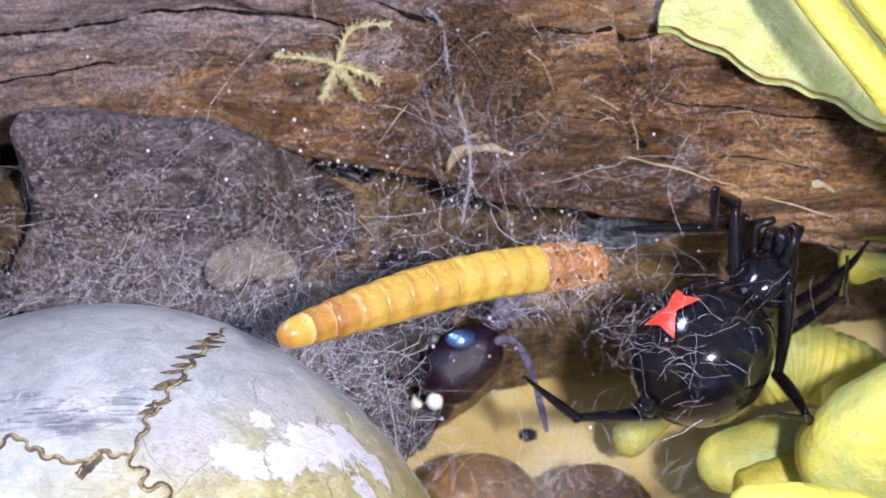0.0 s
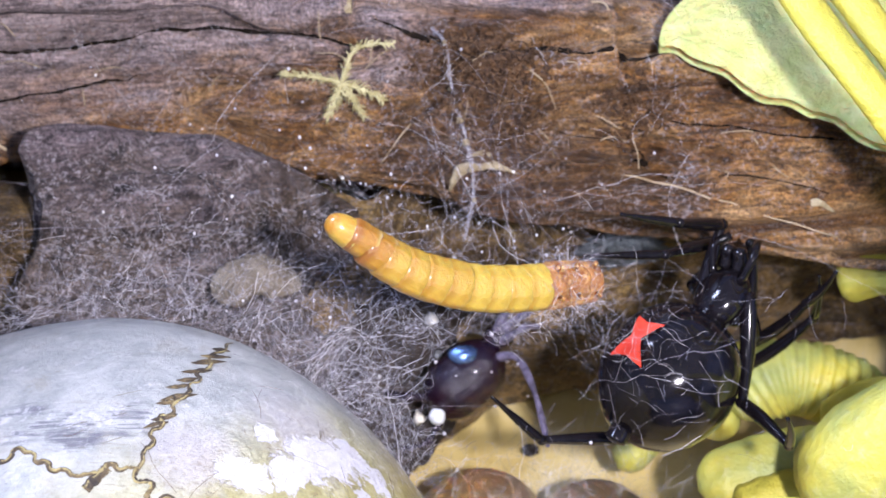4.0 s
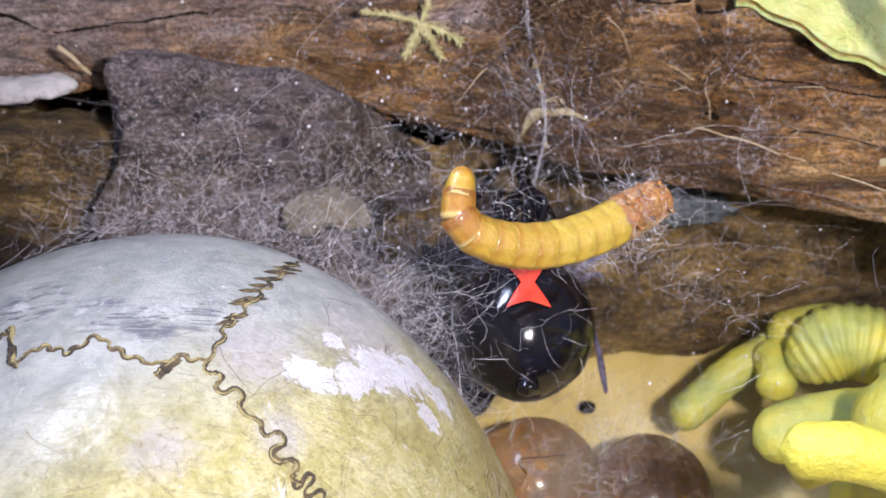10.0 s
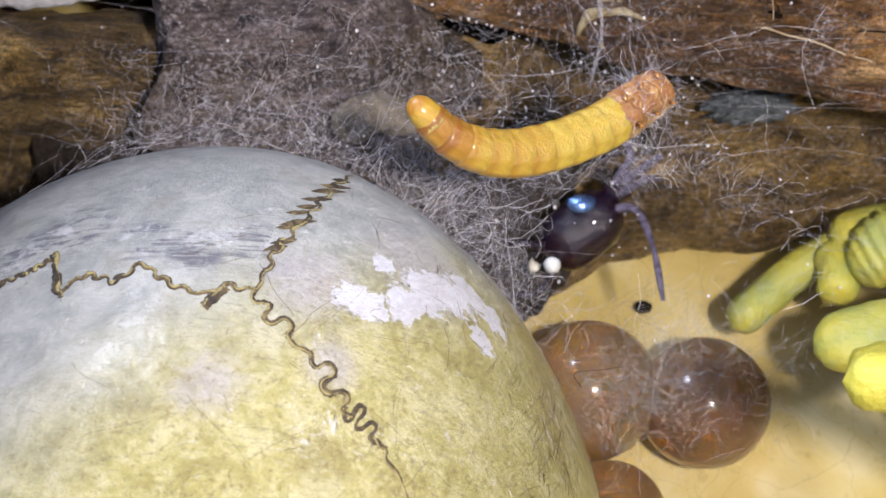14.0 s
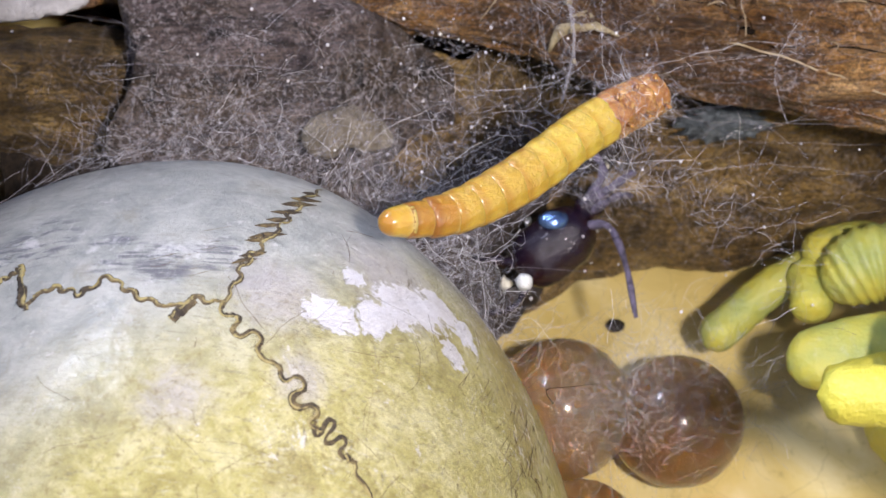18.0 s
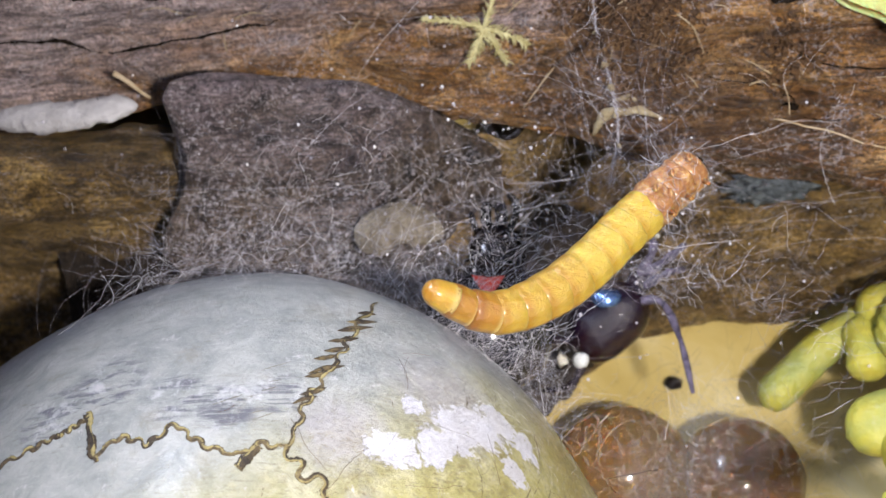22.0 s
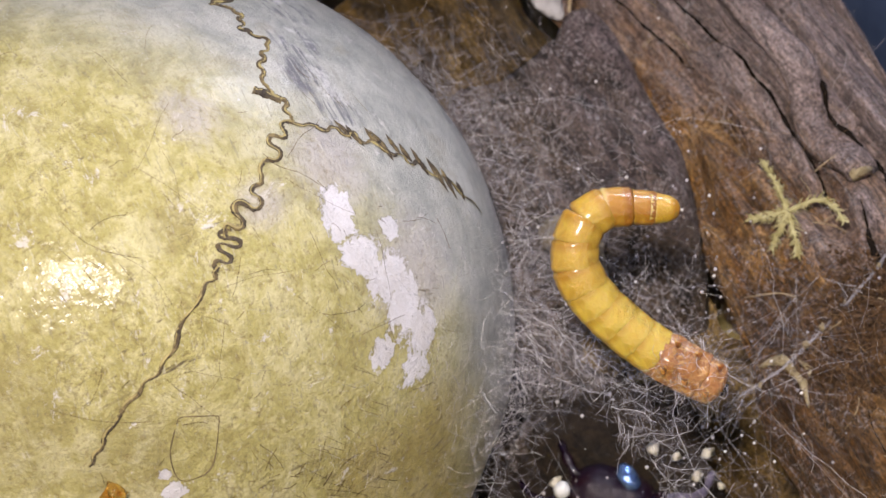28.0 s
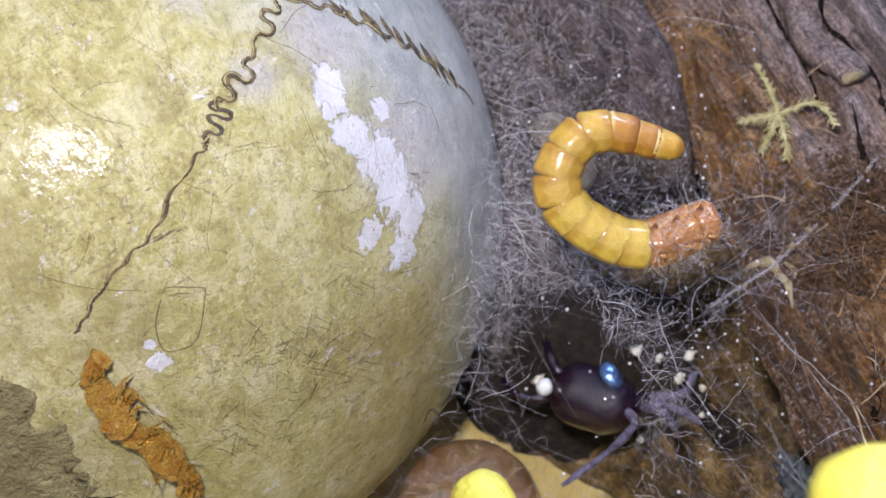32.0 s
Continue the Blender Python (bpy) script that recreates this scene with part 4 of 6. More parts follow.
STROKES = [((0.24, -2.3, 2.2), (0.1, 0.06, -0.1), 12), ((0.25, -1.6, 2.31), (0.08, 0.16, -0.1), 8), ((0.31, -1.39, 2.13), (0.06, 0.18, -0.12), 14), ((0.36, -1.33, 1.94), (0.05, 0.16, -0.1), 8),
           ((0.13, -1.37, 2.45), (0.08, 0.16, -0.12), 9), ((-0.51, -2.26, 2.98), (0.12, 0.06, -0.02), 10), ((0.48, -1.59, 1.63), (0.1, 0.1, -0.2), 8), ((-0.9, -1.08, 3.04), (0.14, 0.06, -0.01), 7), ((0.38, -1.9, 1.95), (0.05, 0.1, -0.1), 14), ((0.3, -2.2, 2.05), (0.08, 0.09, -0.1), 12)]
for k, (c0, way, count) in enumerate(STROKES):
    hr = random.Random(500 + k)
    for j in range(count):
        c = Vector(c0) + V(hr.gauss(0, 0.06), hr.gauss(0, 0.07), hr.gauss(0, 0.06))
        d = (Vector(way) + V(hr.gauss(0, 0.02), hr.gauss(0, 0.02), 0)) * hr.uniform(0.08, 0.45)
        path = [skull_push(q, 0.003)[0] for q in smooth_path([c - d, c + d * 0.1, c + d], 7)]
        part("scratch", tube(path, [0.0011 * hr.uniform(0.5, 1.3) * min(1, 0.25 + i / 2, 0.25 + (6 - i) / 2) for i in range(7)], 4, True, 0.5), SCRATCH, skull)

# ---- stones, marbles, seeds ----
solid("white_pebble", lobe([(-2.45, 1.0, 1.84), (-2.1, 0.98, 1.86), (-1.72, 1.02, 1.86)], 0.08, 40, 20, 0.2, 2.0, flat=0.7), WHITE, "rough white stone wedged between log and bark", "stone", base=(-2.1, 1.0, 1.8))
solid("tan_pebble", lobe([(-0.66, 0.23, 1.77), (-0.48, 0.29, 1.81), (-0.24, 0.32, 1.68)], 0.11, 40, 24, 0.3, 6.0, flat=0.55, tip=0.95), STONE, "small tan pebble lying on the bark slab", "stone", base=(-0.5, 0.3, 1.65))


def marble(x, y, r, label, glass=MARBLE):
    ob = thing("glass_marble", (x, y, 0), label, "marble", "brown marbles on the floor")
    part("glass_ball", ball((x, y, r - 0.02), (r, r, r), 40, 24, 0.012, x), glass, ob)
    return ob


marble(1.2, -0.53, 0.345, "brown glass marble lying on the cream floor")
marble(0.6, -0.47, 0.37, "tan glass marble lying beside the skull ornament", MARBLE_TAN)
marble(0.68, -1.15, 0.3, "pale tan glass marble lying in front of the others", MARBLE_PALE)
solid("dark_seed", ball((0.95, 0.19, 0.02), (0.05, 0.04, 0.03), 12, 8, 0.25, 1.0), DARK, "small dark seed lying on the cream floor", "seed", base=(0.95, 0.19, 0))
rng = random.Random(5)
for k, (gx, gy, gz, gr) in enumerate([(0.4, 0.44, 1.09, 0.026), (0.5, 0.5, 1.13, 0.022), (0.58, 0.61, 1.22, 0.03), (0.63, 0.55, 1.1, 0.024), (0.74, 0.6, 1.16, 0.02), (0.83, 0.58, 1.05, 0.016), (0.75, 0.35, 0.8, 0.018), (0.58, 0.28, 0.84, 0.016), (0.3, -0.05, 0.95, 0.03), (0.42, 0.3, 0.95, 0.018)]):
    solid("web_crumb", ball((gx, gy, gz), (gr, gr * 1.2, gr), 7, 5, 0.9, k * 1.3, 1.4), GRAIN, "tiny pale crumb caught in the web", "crumb", "crumbs in the web", base=(gx, gy, gz))
lich = ball((1.43, 0.79, 1.12), (0.22, 0.07, 0.11), 40, 22, 0.6, 3.0, 2.2)
solid("lichen_patch", lich, PATCH, "grey crusty lichen patch on the dark wood", "lichen", base=(1.43, 0.8, 1.0))


# ---- twigs and dry moss on the log ----
def twig(points, r, material, label, name="dry_twig", category="twig"):
    path = smooth_path(points, 16)
    path = [p + V(0.01, 0.01, 0.012) * noise.noise(p * 9) for p in path]
    radii = [r * (1 - 0.5 * i / 15) * (0.8 + 0.4 * noise.noise(V(i, 3, 0))) for i in range(16)]
    return solid(name, tube(path, radii, 6), material, label, category, base=points[0])


sprig = thing("moss_sprig", (0.0, 1.05, 2.25), "dry yellow-green moss sprig caught on the driftwood log", "moss")


def sprig_branch(points, seed):
    path = smooth_path(points, 20)
    bits = [tube(path, [0.012 * (1 - 0.5 * i / 19) for i in range(20)], 6)]
    r = random.Random(seed)
    for i in range(1, 20):
        d = (path[i] - path[i - 1]).normalized()
        side = d.cross(V(0, -0.5, 0.86)).normalized()
        for s in range(5):
            way = d * r.uniform(0.5, 1.1) + side * r.choice((-1, 1)) * r.uniform(0.2, 1.0) + V(0, 0, r.uniform(-0.2, 0.4))
            at = path[i - 1].lerp(path[i], r.random())
            q = at + way.normalized() * r.uniform(0.015, 0.06) * (1.15 - 0.025 * i)
            bits.append(tube([at, (at + q) / 2 + V(0, 0, 0.008), q], [0.0042, 0.0035, 0.0008], 4))
    part("branch", join(*bits), MOSS, sprig)


sprig_branch([(0.0, 1.06, 2.28), (-0.14, 1.09, 2.3), (-0.28, 1.12, 2.29)], 1)
sprig_branch([(0.0, 1.06, 2.28), (0.06, 1.14, 2.4), (0.16, 1.14, 2.46), (0.25, 1.11, 2.48)], 2)
sprig_branch([(0.0, 1.06, 2.28), (0.05, 1.0, 2.22), (0.1, 0.94, 2.16)], 3)
sprig_branch([(0.0, 1.06, 2.28), (-0.04, 0.98, 2.22), (-0.08, 0.93, 2.18)], 4)
sprig_branch([(0.0, 1.06, 2.28), (0.12, 1.03, 2.24), (0.2, 1.0, 2.2)], 5)


def on_log(x, y, out=0.0):
    """The place on the upper side of the log at x and y, lifted by out."""
    i = min(419, max(0, round((x + 2.72) / 6.1 * 419)))
    row = [v for v in log_geo[0][i * 210 + 40:i * 210 + 165] if v.z > 1.8]
    return min(row, key=lambda v: abs(v.y - y)) + V(0, -0.5, 0.86) * out


def chip(outline, thick, seed, label):
    """A flat splintered flake of wood with torn ends, lying on the log."""
    path = smooth_path([on_log(x, y, thick * 0.6) for x, y, _ in outline], 22)
    wide = [lerp_at(i, [(21 * k / (len(outline) - 1), w) for k, (_, _, w) in enumerate(outline)]) for i in range(22)]
    verts = []
    for i, p in enumerate(path):
        along = (path[min(21, i + 1)] - path[max(0, i - 1)]).normalized()
        side = along.cross(V(0, -0.5, 0.86)).normalized()
        up = side.cross(along)
        for k in range(10):
            a = math.tau * k / 10
            torn = 1 + 0.55 * noise.noise(V(i * 0.7, k * 0.9, seed))
            verts.append(p + side * math.cos(a) * wide[i] * 0.72 * torn + up * math.sin(a) * thick * (0.7 + 0.6 * noise.noise(V(i * 0.4, k, seed + 4))))
    faces = [(i * 10 + k, i * 10 + (k + 1) % 10, i * 10 + 10 + (k + 1) % 10, i * 10 + 10 + k) for i in range(21) for k in range(10)]
    faces += [tuple(reversed(range(10))), tuple(range(210, 220))]
    solid("wood_chip", (verts, faces), CHIP, label, "wood chip", base=path[0])


chip([(0.5, 0.72, 0.012), (0.56, 0.735, 0.04), (0.64, 0.73, 0.022), (0.72, 0.72, 0.026), (0.82, 0.69, 0.006)], 0.016, 1.0, "pale torn wood chip lying on the log edge")
chip([(0.6, 0.8, 0.006), (0.655, 0.79, 0.026), (0.7, 0.775, 0.008)], 0.012, 2.0, "small pale torn wood chip on the log edge")
chip([(2.12, 0.42, 0.006), (2.2, 0.4, 0.026), (2.3, 0.38, 0.01)], 0.012, 3.0, "small cream wood chip on the log edge")
# the upper layer of the log ends in a broken ledge
path = [on_log(-2.7 + 2.82 * i / 59, lerp_at(-2.7 + 2.82 * i / 59, ((-2.7, 1.53), (-0.9, 1.525), (-0.3, 1.48), (0.14, 1.38))), 0.05) for i in range(60)]
path = [sum(path[max(0, i - 3):i + 4], Vector()) / len(path[max(0, i - 3):i + 4]) for i in range(60)]
verts, faces = tube(path, [0.088 - 0.014 * (i / 59) ** 4 for i in range(60)], 16, True, 0.72, (0, -0.5, 0.86))
verts = [v + V(0.02 * noise.noise(v * 30), 0.35, 0.6) * 0.03 * fbm(V(v.x * 1.5, v.y * 14, v.z * 14), 3) + V(0.03 * noise.noise(v * 24), 0, 0) for v in verts]
part("broken_ledge", (verts, faces), WOOD, log, "upper layer of wood with a broken end")
torn = [V(path[-1].x + 0.002 + 0.012 * noise.noise(V(k, 1, 1)), path[-1].y + 0.062 * math.cos(math.tau * k / 14), path[-1].z + 0.042 * math.sin(math.tau * k / 14)) for k in range(14)]
part("torn_end", ([v + V(-0.02, 0, 0) for v in torn] + [v + V(0.016, 0, 0) for v in torn], [tuple(reversed(range(14))), tuple(range(14, 28))] + [(k, (k + 1) % 14, 14 + (k + 1) % 14, 14 + k) for k in range(14)]), CHIP, log, "pale torn wood at the broken end")
# near-black balls set into the wood stand in for the shade inside knot holes
part("knot_shade", ball(on_log(1.415, 0.7, -0.004), (0.042, 0.034, 0.034), 18, 12, 0.18, 2.0, 2.0), DARK, log, "small dark ball set in for the shade of a knot hole")
part("knot_shade", ball(on_log(1.5, 0.8, -0.006), (0.022, 0.018, 0.02), 14, 10, 0.2, 5.0, 2.0), DARK, log, "small dark ball set in for the shade of a knot hole")
for ax, ay, bx, by, bow, r in ((0.83, 1.0, 1.0, 0.86, 0.03, 0.0065), (0.88, 0.86, 0.99, 0.72, 0.03, 0.0075), (0.87, 0.88, 0.86, 0.81, 0.02, 0.006), (1.06, 0.75, 1.36, 0.75, 0.04, 0.007), (1.05, 0.99, 1.12, 0.93, 0.02, 0.005),
                              (1.93, 0.67, 2.08, 0.52, 0.02, 0.007), (1.2, 1.27, 1.29, 1.18, 0.02, 0.009), (0.32, 0.98, 0.16, 0.85, 0.03, 0.008), (0.57, 0.98, 0.57, 0.9, 0.02, 0.006), (0.66, 1.04, 0.64, 0.93, 0.02, 0.005), (1.8, 0.62, 1.81, 0.56, 0.01, 0.005)):
    mid = on_log((ax + bx) / 2, (ay + by) / 2, bow * 0.5 + r) + V(bow, 0, 0)
    twig([on_log(ax, ay, r), mid, on_log(bx, by, r)], r * 0.75, STRAW, "thin curved yellow straw on the driftwood log", "straw", "straw")
twig([(-1.78, 1.02, 2.14), (-1.7, 0.98, 2.1), (-1.62, 0.96, 2.02)], 0.02, STRAW, "short pale twig stuck to the log")
twig([(1.02, 0.78, 1.98), (1.6, 0.56, 1.98), (2.3, 0.25, 1.96)], 0.008, STRAW, "long thin straw lying along the log edge")
rng = random.Random(11)
for k in range(18):
    x = rng.uniform(-1.9, 2.2)
    y0 = lerp_at(x, FRONT) + rng.uniform(0.06, 0.5)
    z0 = 2.02 + (y0 - lerp_at(x, FRONT)) * 0.9 + 0.03
    a, ln = rng.uniform(0, math.pi), rng.uniform(0.08, 0.24)
    d = V(math.cos(a), math.sin(a) * 0.8, math.sin(a) * 0.6) * ln / 2
    c = V(x, y0, z0)
    twig([c - d, c + V(0, 0, 0.015), c + d], 0.0038, STRAW, "thin dry straw stuck to the driftwood log", "straw", "straw")

# ---- soft plastic plant ----
plant = thing("plastic_plant", (2.1, -0.2, 0), "yellow-green soft plastic plant with ribbed fleshy leaves", "plant")


def leaf(points, r, seed, material=LEAF, **more):
    part("fleshy_leaf", lobe(points, r, seed=seed, **more), material, plant)


leaf([(1.36, -0.16, 0.45), (1.6, 0.06, 0.5), (1.78, 0.17, 0.58), (1.95, 0.22, 0.66)], 0.105, 1.0, n=34, tip=0.28)
leaf([(1.87, 0.2, 0.66), (1.88, 0.02, 0.74), (1.86, -0.16, 0.74)], 0.105, 2.0)
leaf([(1.86, 0.2, 0.7), (2.1, 0.24, 0.8), (2.4, 0.18, 0.8)], 0.13, 3.0)
leaf([(1.92, -0.04, 0.84), (2.18, 0.04, 0.98), (2.45, -0.02, 0.95), (2.78, -0.12, 0.78)], 0.2, 4.0, n=130, ribs=17, rib_depth=0.07, rough=0.04, tip=0.6)
leaf([(1.64, -0.58, 1.03), (1.95, -0.5, 1.12), (2.45, -0.42, 1.1)], 0.15, 5.0, flat=0.6)
leaf([(1.78, -0.74, 1.1), (2.1, -0.68, 1.16), (2.55, -0.6, 1.1)], 0.125, 6.0, LEAF_YELLOW, n=50, ribs=6, rib_depth=0.04, tip=0.25)
leaf([(2.36, -0.38, 1.0), (2.55, -0.32, 1.12), (2.8, -0.3, 1.1)], 0.22, 8.0)
leaf([(2.38, 0.25, 1.56), (2.65, 0.2, 1.68), (3.0, 0.0, 1.4), (2.9, -0.3, 0.8)], 0.12, 11.0, n=40, tip=0.2)
leaf([(2.15, -1.76, 5.02), (2.5, -1.75, 4.75), (2.9, -1.3, 3.6), (2.85, -0.9, 2.2), (2.7, -0.7, 0.9)], 0.15, 12.0, LEAF_YELLOW, n=60, tip=0.12)
leaf([(1.26, -1.66, 3.06), (1.55, -1.68, 3.08), (1.95, -1.72, 2.85), (2.4, -1.8, 2.4)], 0.105, 7.0, LEAF_YELLOW, tip=0.25)
leaf([(2.15, -0.85, 1.3), (2.45, -0.75, 1.75), (2.75, -0.7, 1.9)], 0.3, 8.0)
leaf([(2.5, -0.5, 0.0), (2.5, -0.5, 0.6), (2.5, -0.5, 1.2)], 0.3, 9.0)
leaf([(2.4, -1.8, 2.4), (2.6, -1.5, 1.6), (2.55, -0.9, 0.8)], 0.16, 10.0)


def broad_leaf():
    nu, nv, verts = 60, 40, []
    for s in (0.025, -0.025):
        for i in range(nu):
            u = i / (nu - 1)
            x = 1.48 + 1.75 * u
            lo = 0.96 - 0.62 * (x - 1.48) + 0.03 * math.sin(u * 21) + 0.015 * math.sin(u * 47)
            hi = 1.0 + 0.75 * (x - 1.48) ** 0.6
            for j in range(nv):
                v = j / (nv - 1)
                y = lo + (hi - lo) * v
                z = 2.54 + 0.05 * math.sin(math.pi * v) * min(1, u * 4) - 0.06 * u + 0.035 * fbm(V(x * 2.5, y * 2.5, 0), 4) + 0.012 * fbm(V(x * 11, y * 11, 3), 2) + 0.004 * math.sin(v * 40 + u * 6) * min(1, u * 5) + s
                verts.append(V(x, y, z))
    f = grid_faces(nu, nv)
    n = nu * nv
    faces = f + [tuple(reversed([k + n for k in q])) for q in f]
    for i in range(nu - 1):
        for j in (0, nv - 1):
            a, b = i * nv + j, (i + 1) * nv + j
            faces.append((a, b, b + n, a + n))
    return verts, faces


broad = thing("plastic_leaf_plant", (2.9, 1.3, 0), "broad pale green plastic leaf with yellow stalks behind the log", "plant")
part("broad_leaf", broad_leaf(), LEAF_PALE, broad)
part("stalk", lobe([(1.82, 0.98, 3.2), (1.93, 0.67, 3.22), (2.03, 0.42, 3.2), (2.18, 0.14, 3.14), (2.42, -0.08, 2.9), (2.68, 0.1, 2.4)], 0.085, 60, 16, 0.03, 1.0, tip=0.12, flat=0.7), LEAF_YELLOW, broad, "bright yellow fleshy stalk")
part("stalk", lobe([(2.1, 0.98, 3.12), (2.24, 0.6, 3.12), (2.44, 0.3, 2.95), (2.7, 0.2, 2.2)], 0.085, 40, 14, 0.03, 2.0, tip=0.14, flat=0.7), LEAF_YELLOW, broad, "bright yellow fleshy stalk")
part("stem", lobe([(2.7, 0.2, 2.3), (2.9, 0.7, 1.6), (2.95, 1.3, 0.0)], 0.16, 30, 14, 0.05, 3.0, tip=0.1), LEAF, broad)
part("stem", lobe([(2.9, 1.3, 2.46), (2.95, 1.3, 1.0), (2.95, 1.3, 0.0)], 0.13, 20, 12, 0.05, 4.0, tip=0.1), LEAF, broad)

DROP = simple("chalk_white", (0.72, 0.74, 0.72), (0.85, 0.86, 0.85), 9, 0.5)
# ---- dead beetle wrapped in silk ----
beetle = thing("dead_beetle", (0.52, 0.1, 0.85), "blue-black glossy dead beetle hanging in the web", "beetle")
part("body", lobe([(0.36, -0.02, 0.98), (0.54, 0.08, 1.08), (0.72, 0.2, 1.16)], 0.16, 30, 24, 0.03, 1.0, tip=0.8), BEETLE, beetle)
# blue metallic patch put on the body as a painted highlight
part("blue_glint", ball((0.53, 0.12, 1.27), (0.075, 0.05, 0.04), 18, 12, 0.15, 2.0), SHEEN, beetle, "metallic blue patch painted as the highlight on its back")
part("head", ball((0.72, 0.24, 1.2), (0.08, 0.07, 0.07), 16, 10), BEETLE, beetle)


def beetle_leg(points, r, material, label=""):
    path = smooth_path(points, 18)
    part("leg", tube(path, [r * (0.75 + 0.5 * abs(math.sin(i * 0.55))) * (1 - 0.4 * i / 17) for i in range(18)], 8), material, beetle, label)


beetle_leg([(0.68, 0.14, 1.18), (0.8, 0.08, 1.27), (0.87, -0.12, 1.26), (0.91, -0.38, 1.2)], 0.021, VIOLET, "silk-wrapped violet leg")
beetle_leg([(0.7, 0.24, 1.24), (0.78, 0.36, 1.34), (0.72, 0.46, 1.38)], 0.024, VIOLET, "silk-wrapped violet leg")
beetle_leg([(0.72, 0.24, 1.24), (0.86, 0.3, 1.34), (0.94, 0.38, 1.3)], 0.024, VIOLET, "silk-wrapped violet leg")
beetle_leg([(0.72, 0.2, 1.22), (0.84, 0.2, 1.36), (0.92, 0.24, 1.3)], 0.02, VIOLET, "silk-wrapped violet leg")
beetle_leg([(0.4, 0.02, 1.02), (0.26, 0.0, 1.08), (0.14, 0.06, 1.02)], 0.028, BEETLE)
beetle_leg([(0.42, -0.06, 0.98), (0.34, -0.2, 0.96), (0.2, -0.2, 0.9)], 0.024, BEETLE)
solid("white_dropping", ball((0.39, -0.12, 1.08), (0.042, 0.04, 0.05), 14, 10, 0.15, 2.0), DROP, "small white dropping stuck to the dead beetle", "dropping", base=(0.39, -0.1, 1.05))

# ---- shed skin on the skull ----
shed = thing("shed_skin", (0.26, -2.36, 2.1), "crumpled amber shed larva skin clinging to the skull", "shed skin")


def shed_piece(points, r, seed):
    pts = [skull_push(p, r * 0.7)[0] for p in points]
    part("skin_segment", lobe(pts, r, 40, 18, 0.4, seed, ribs=4, rib_depth=0.16), SHED, shed)


shed_piece([(0.08, -2.38, 2.44), (0.1, -2.44, 2.36), (0.14, -2.43, 2.3)], 0.05, 1.0)
shed_piece([(0.14, -2.45, 2.34), (0.2, -2.4, 2.24), (0.26, -2.34, 2.16)], 0.058, 2.0)
shed_piece([(0.2, -2.3, 2.3), (0.22, -2.36, 2.26), (0.2, -2.42, 2.2)], 0.036, 3.0)
shed_piece([(0.24, -2.37, 2.16), (0.34, -2.24, 2.02), (0.4, -2.16, 1.9)], 0.056, 4.0)
shed_piece([(0.38, -2.18, 1.94), (0.43, -2.14, 1.82), (0.48, -2.1, 1.7)], 0.052, 5.0)


for k in range(46):
    fr = random.Random(700 + k)
    a = V(0.1, -2.42, 2.4).lerp(V(0.46, -2.12, 1.74), fr.random()) + V(fr.gauss(0, 0.03), fr.gauss(0, 0.03), fr.gauss(0, 0.02))
    a = skull_push(a, 0.06 + 0.03 * fr.random())[0]
    d = V(fr.gauss(0, 1), fr.gauss(0, 1), fr.gauss(0, 0.4)).normalized() * fr.uniform(0.02, 0.06)
    part("shred", tube([a - d, a + V(0, 0, 0.008), a + d], [0.002, 0.006, 0.002], 4, True, 0.5), SHED, shed)
twig([(0.48, -0.98, 1.52), (0.45, -0.93, 1.55), (0.49, -0.91, 1.55), (0.68, -0.87, 1.48)], 0.003, DARK, "thin dark hooked hair caught beside the skull", "dark_hair", "hair")

# ---- web ----
class Threads:
    def __init__(self, seed):
        self.verts, self.faces, self.r = [], [], random.Random(seed)

    def add(self, pts, r):
        # the web is torn open round the beetle
        for p in pts[::3]:
            d = p - V(0.54, 0.06, 1.1)
            for way in (V(0, -0.5, 0.866), V(0.27, -0.49, 0.83)):
                up = d.dot(way)
                if up > 0.05 and (d - way * up).length < 0.22 and self.r.random() < 0.9:
                    return
        v, f = tube(pts, r * 0.42, 3, False)
        k = len(self.verts)
        self.verts += v
        self.faces += [tuple(i + k for i in q) for q in f]

    def gauss(self):
        return V(self.r.gauss(0, 1), self.r.gauss(0, 1), self.r.gauss(0, 1))

    def strand(self, a, b, r, sag=0.02, bend=0.05, n=7):
        a, b = Vector(a), Vector(b)
        off, ln = self.gauss() * bend * (b - a).length, (b - a).length
        pts = []
        for i in range(n):
            u = i / (n - 1)
            w = 4 * u * (1 - u)
            pts.append(a + (b - a) * u + off * w + V(0, 0, -sag * w) + self.gauss() * 0.012 * min(ln, 0.6))
        self.add(pts, r)

    def curl(self, c, length, r, kink=0.42, steps=6):
        """A loose end of silk that wanders."""
        d = self.gauss().normalized()
        p = Vector(c)
        pts = [p]
        for _ in range(steps):
            d = (d + self.gauss() * kink * 0.6).normalized()
            p = p + d * (length / steps)
            pts.append(p)
        self.add(pts, r)

    def cloud(self, centre, size, count, length, r, kink=0.42):
        R = self.r
        for _ in range(int(count * 1.35)):
            c = V(*(R.gauss(centre[i], size[i]) for i in range(3)))
            self.curl(c, length * R.uniform(0.25, 1.4), r * R.uniform(0.6, 1.4), kink)

    def done(self, name, label, material=SILK, category="spider web"):
        solid(name, (self.verts, self.faces), material, label, category, kind="stuff")


web = Threads(21)
R = web.r
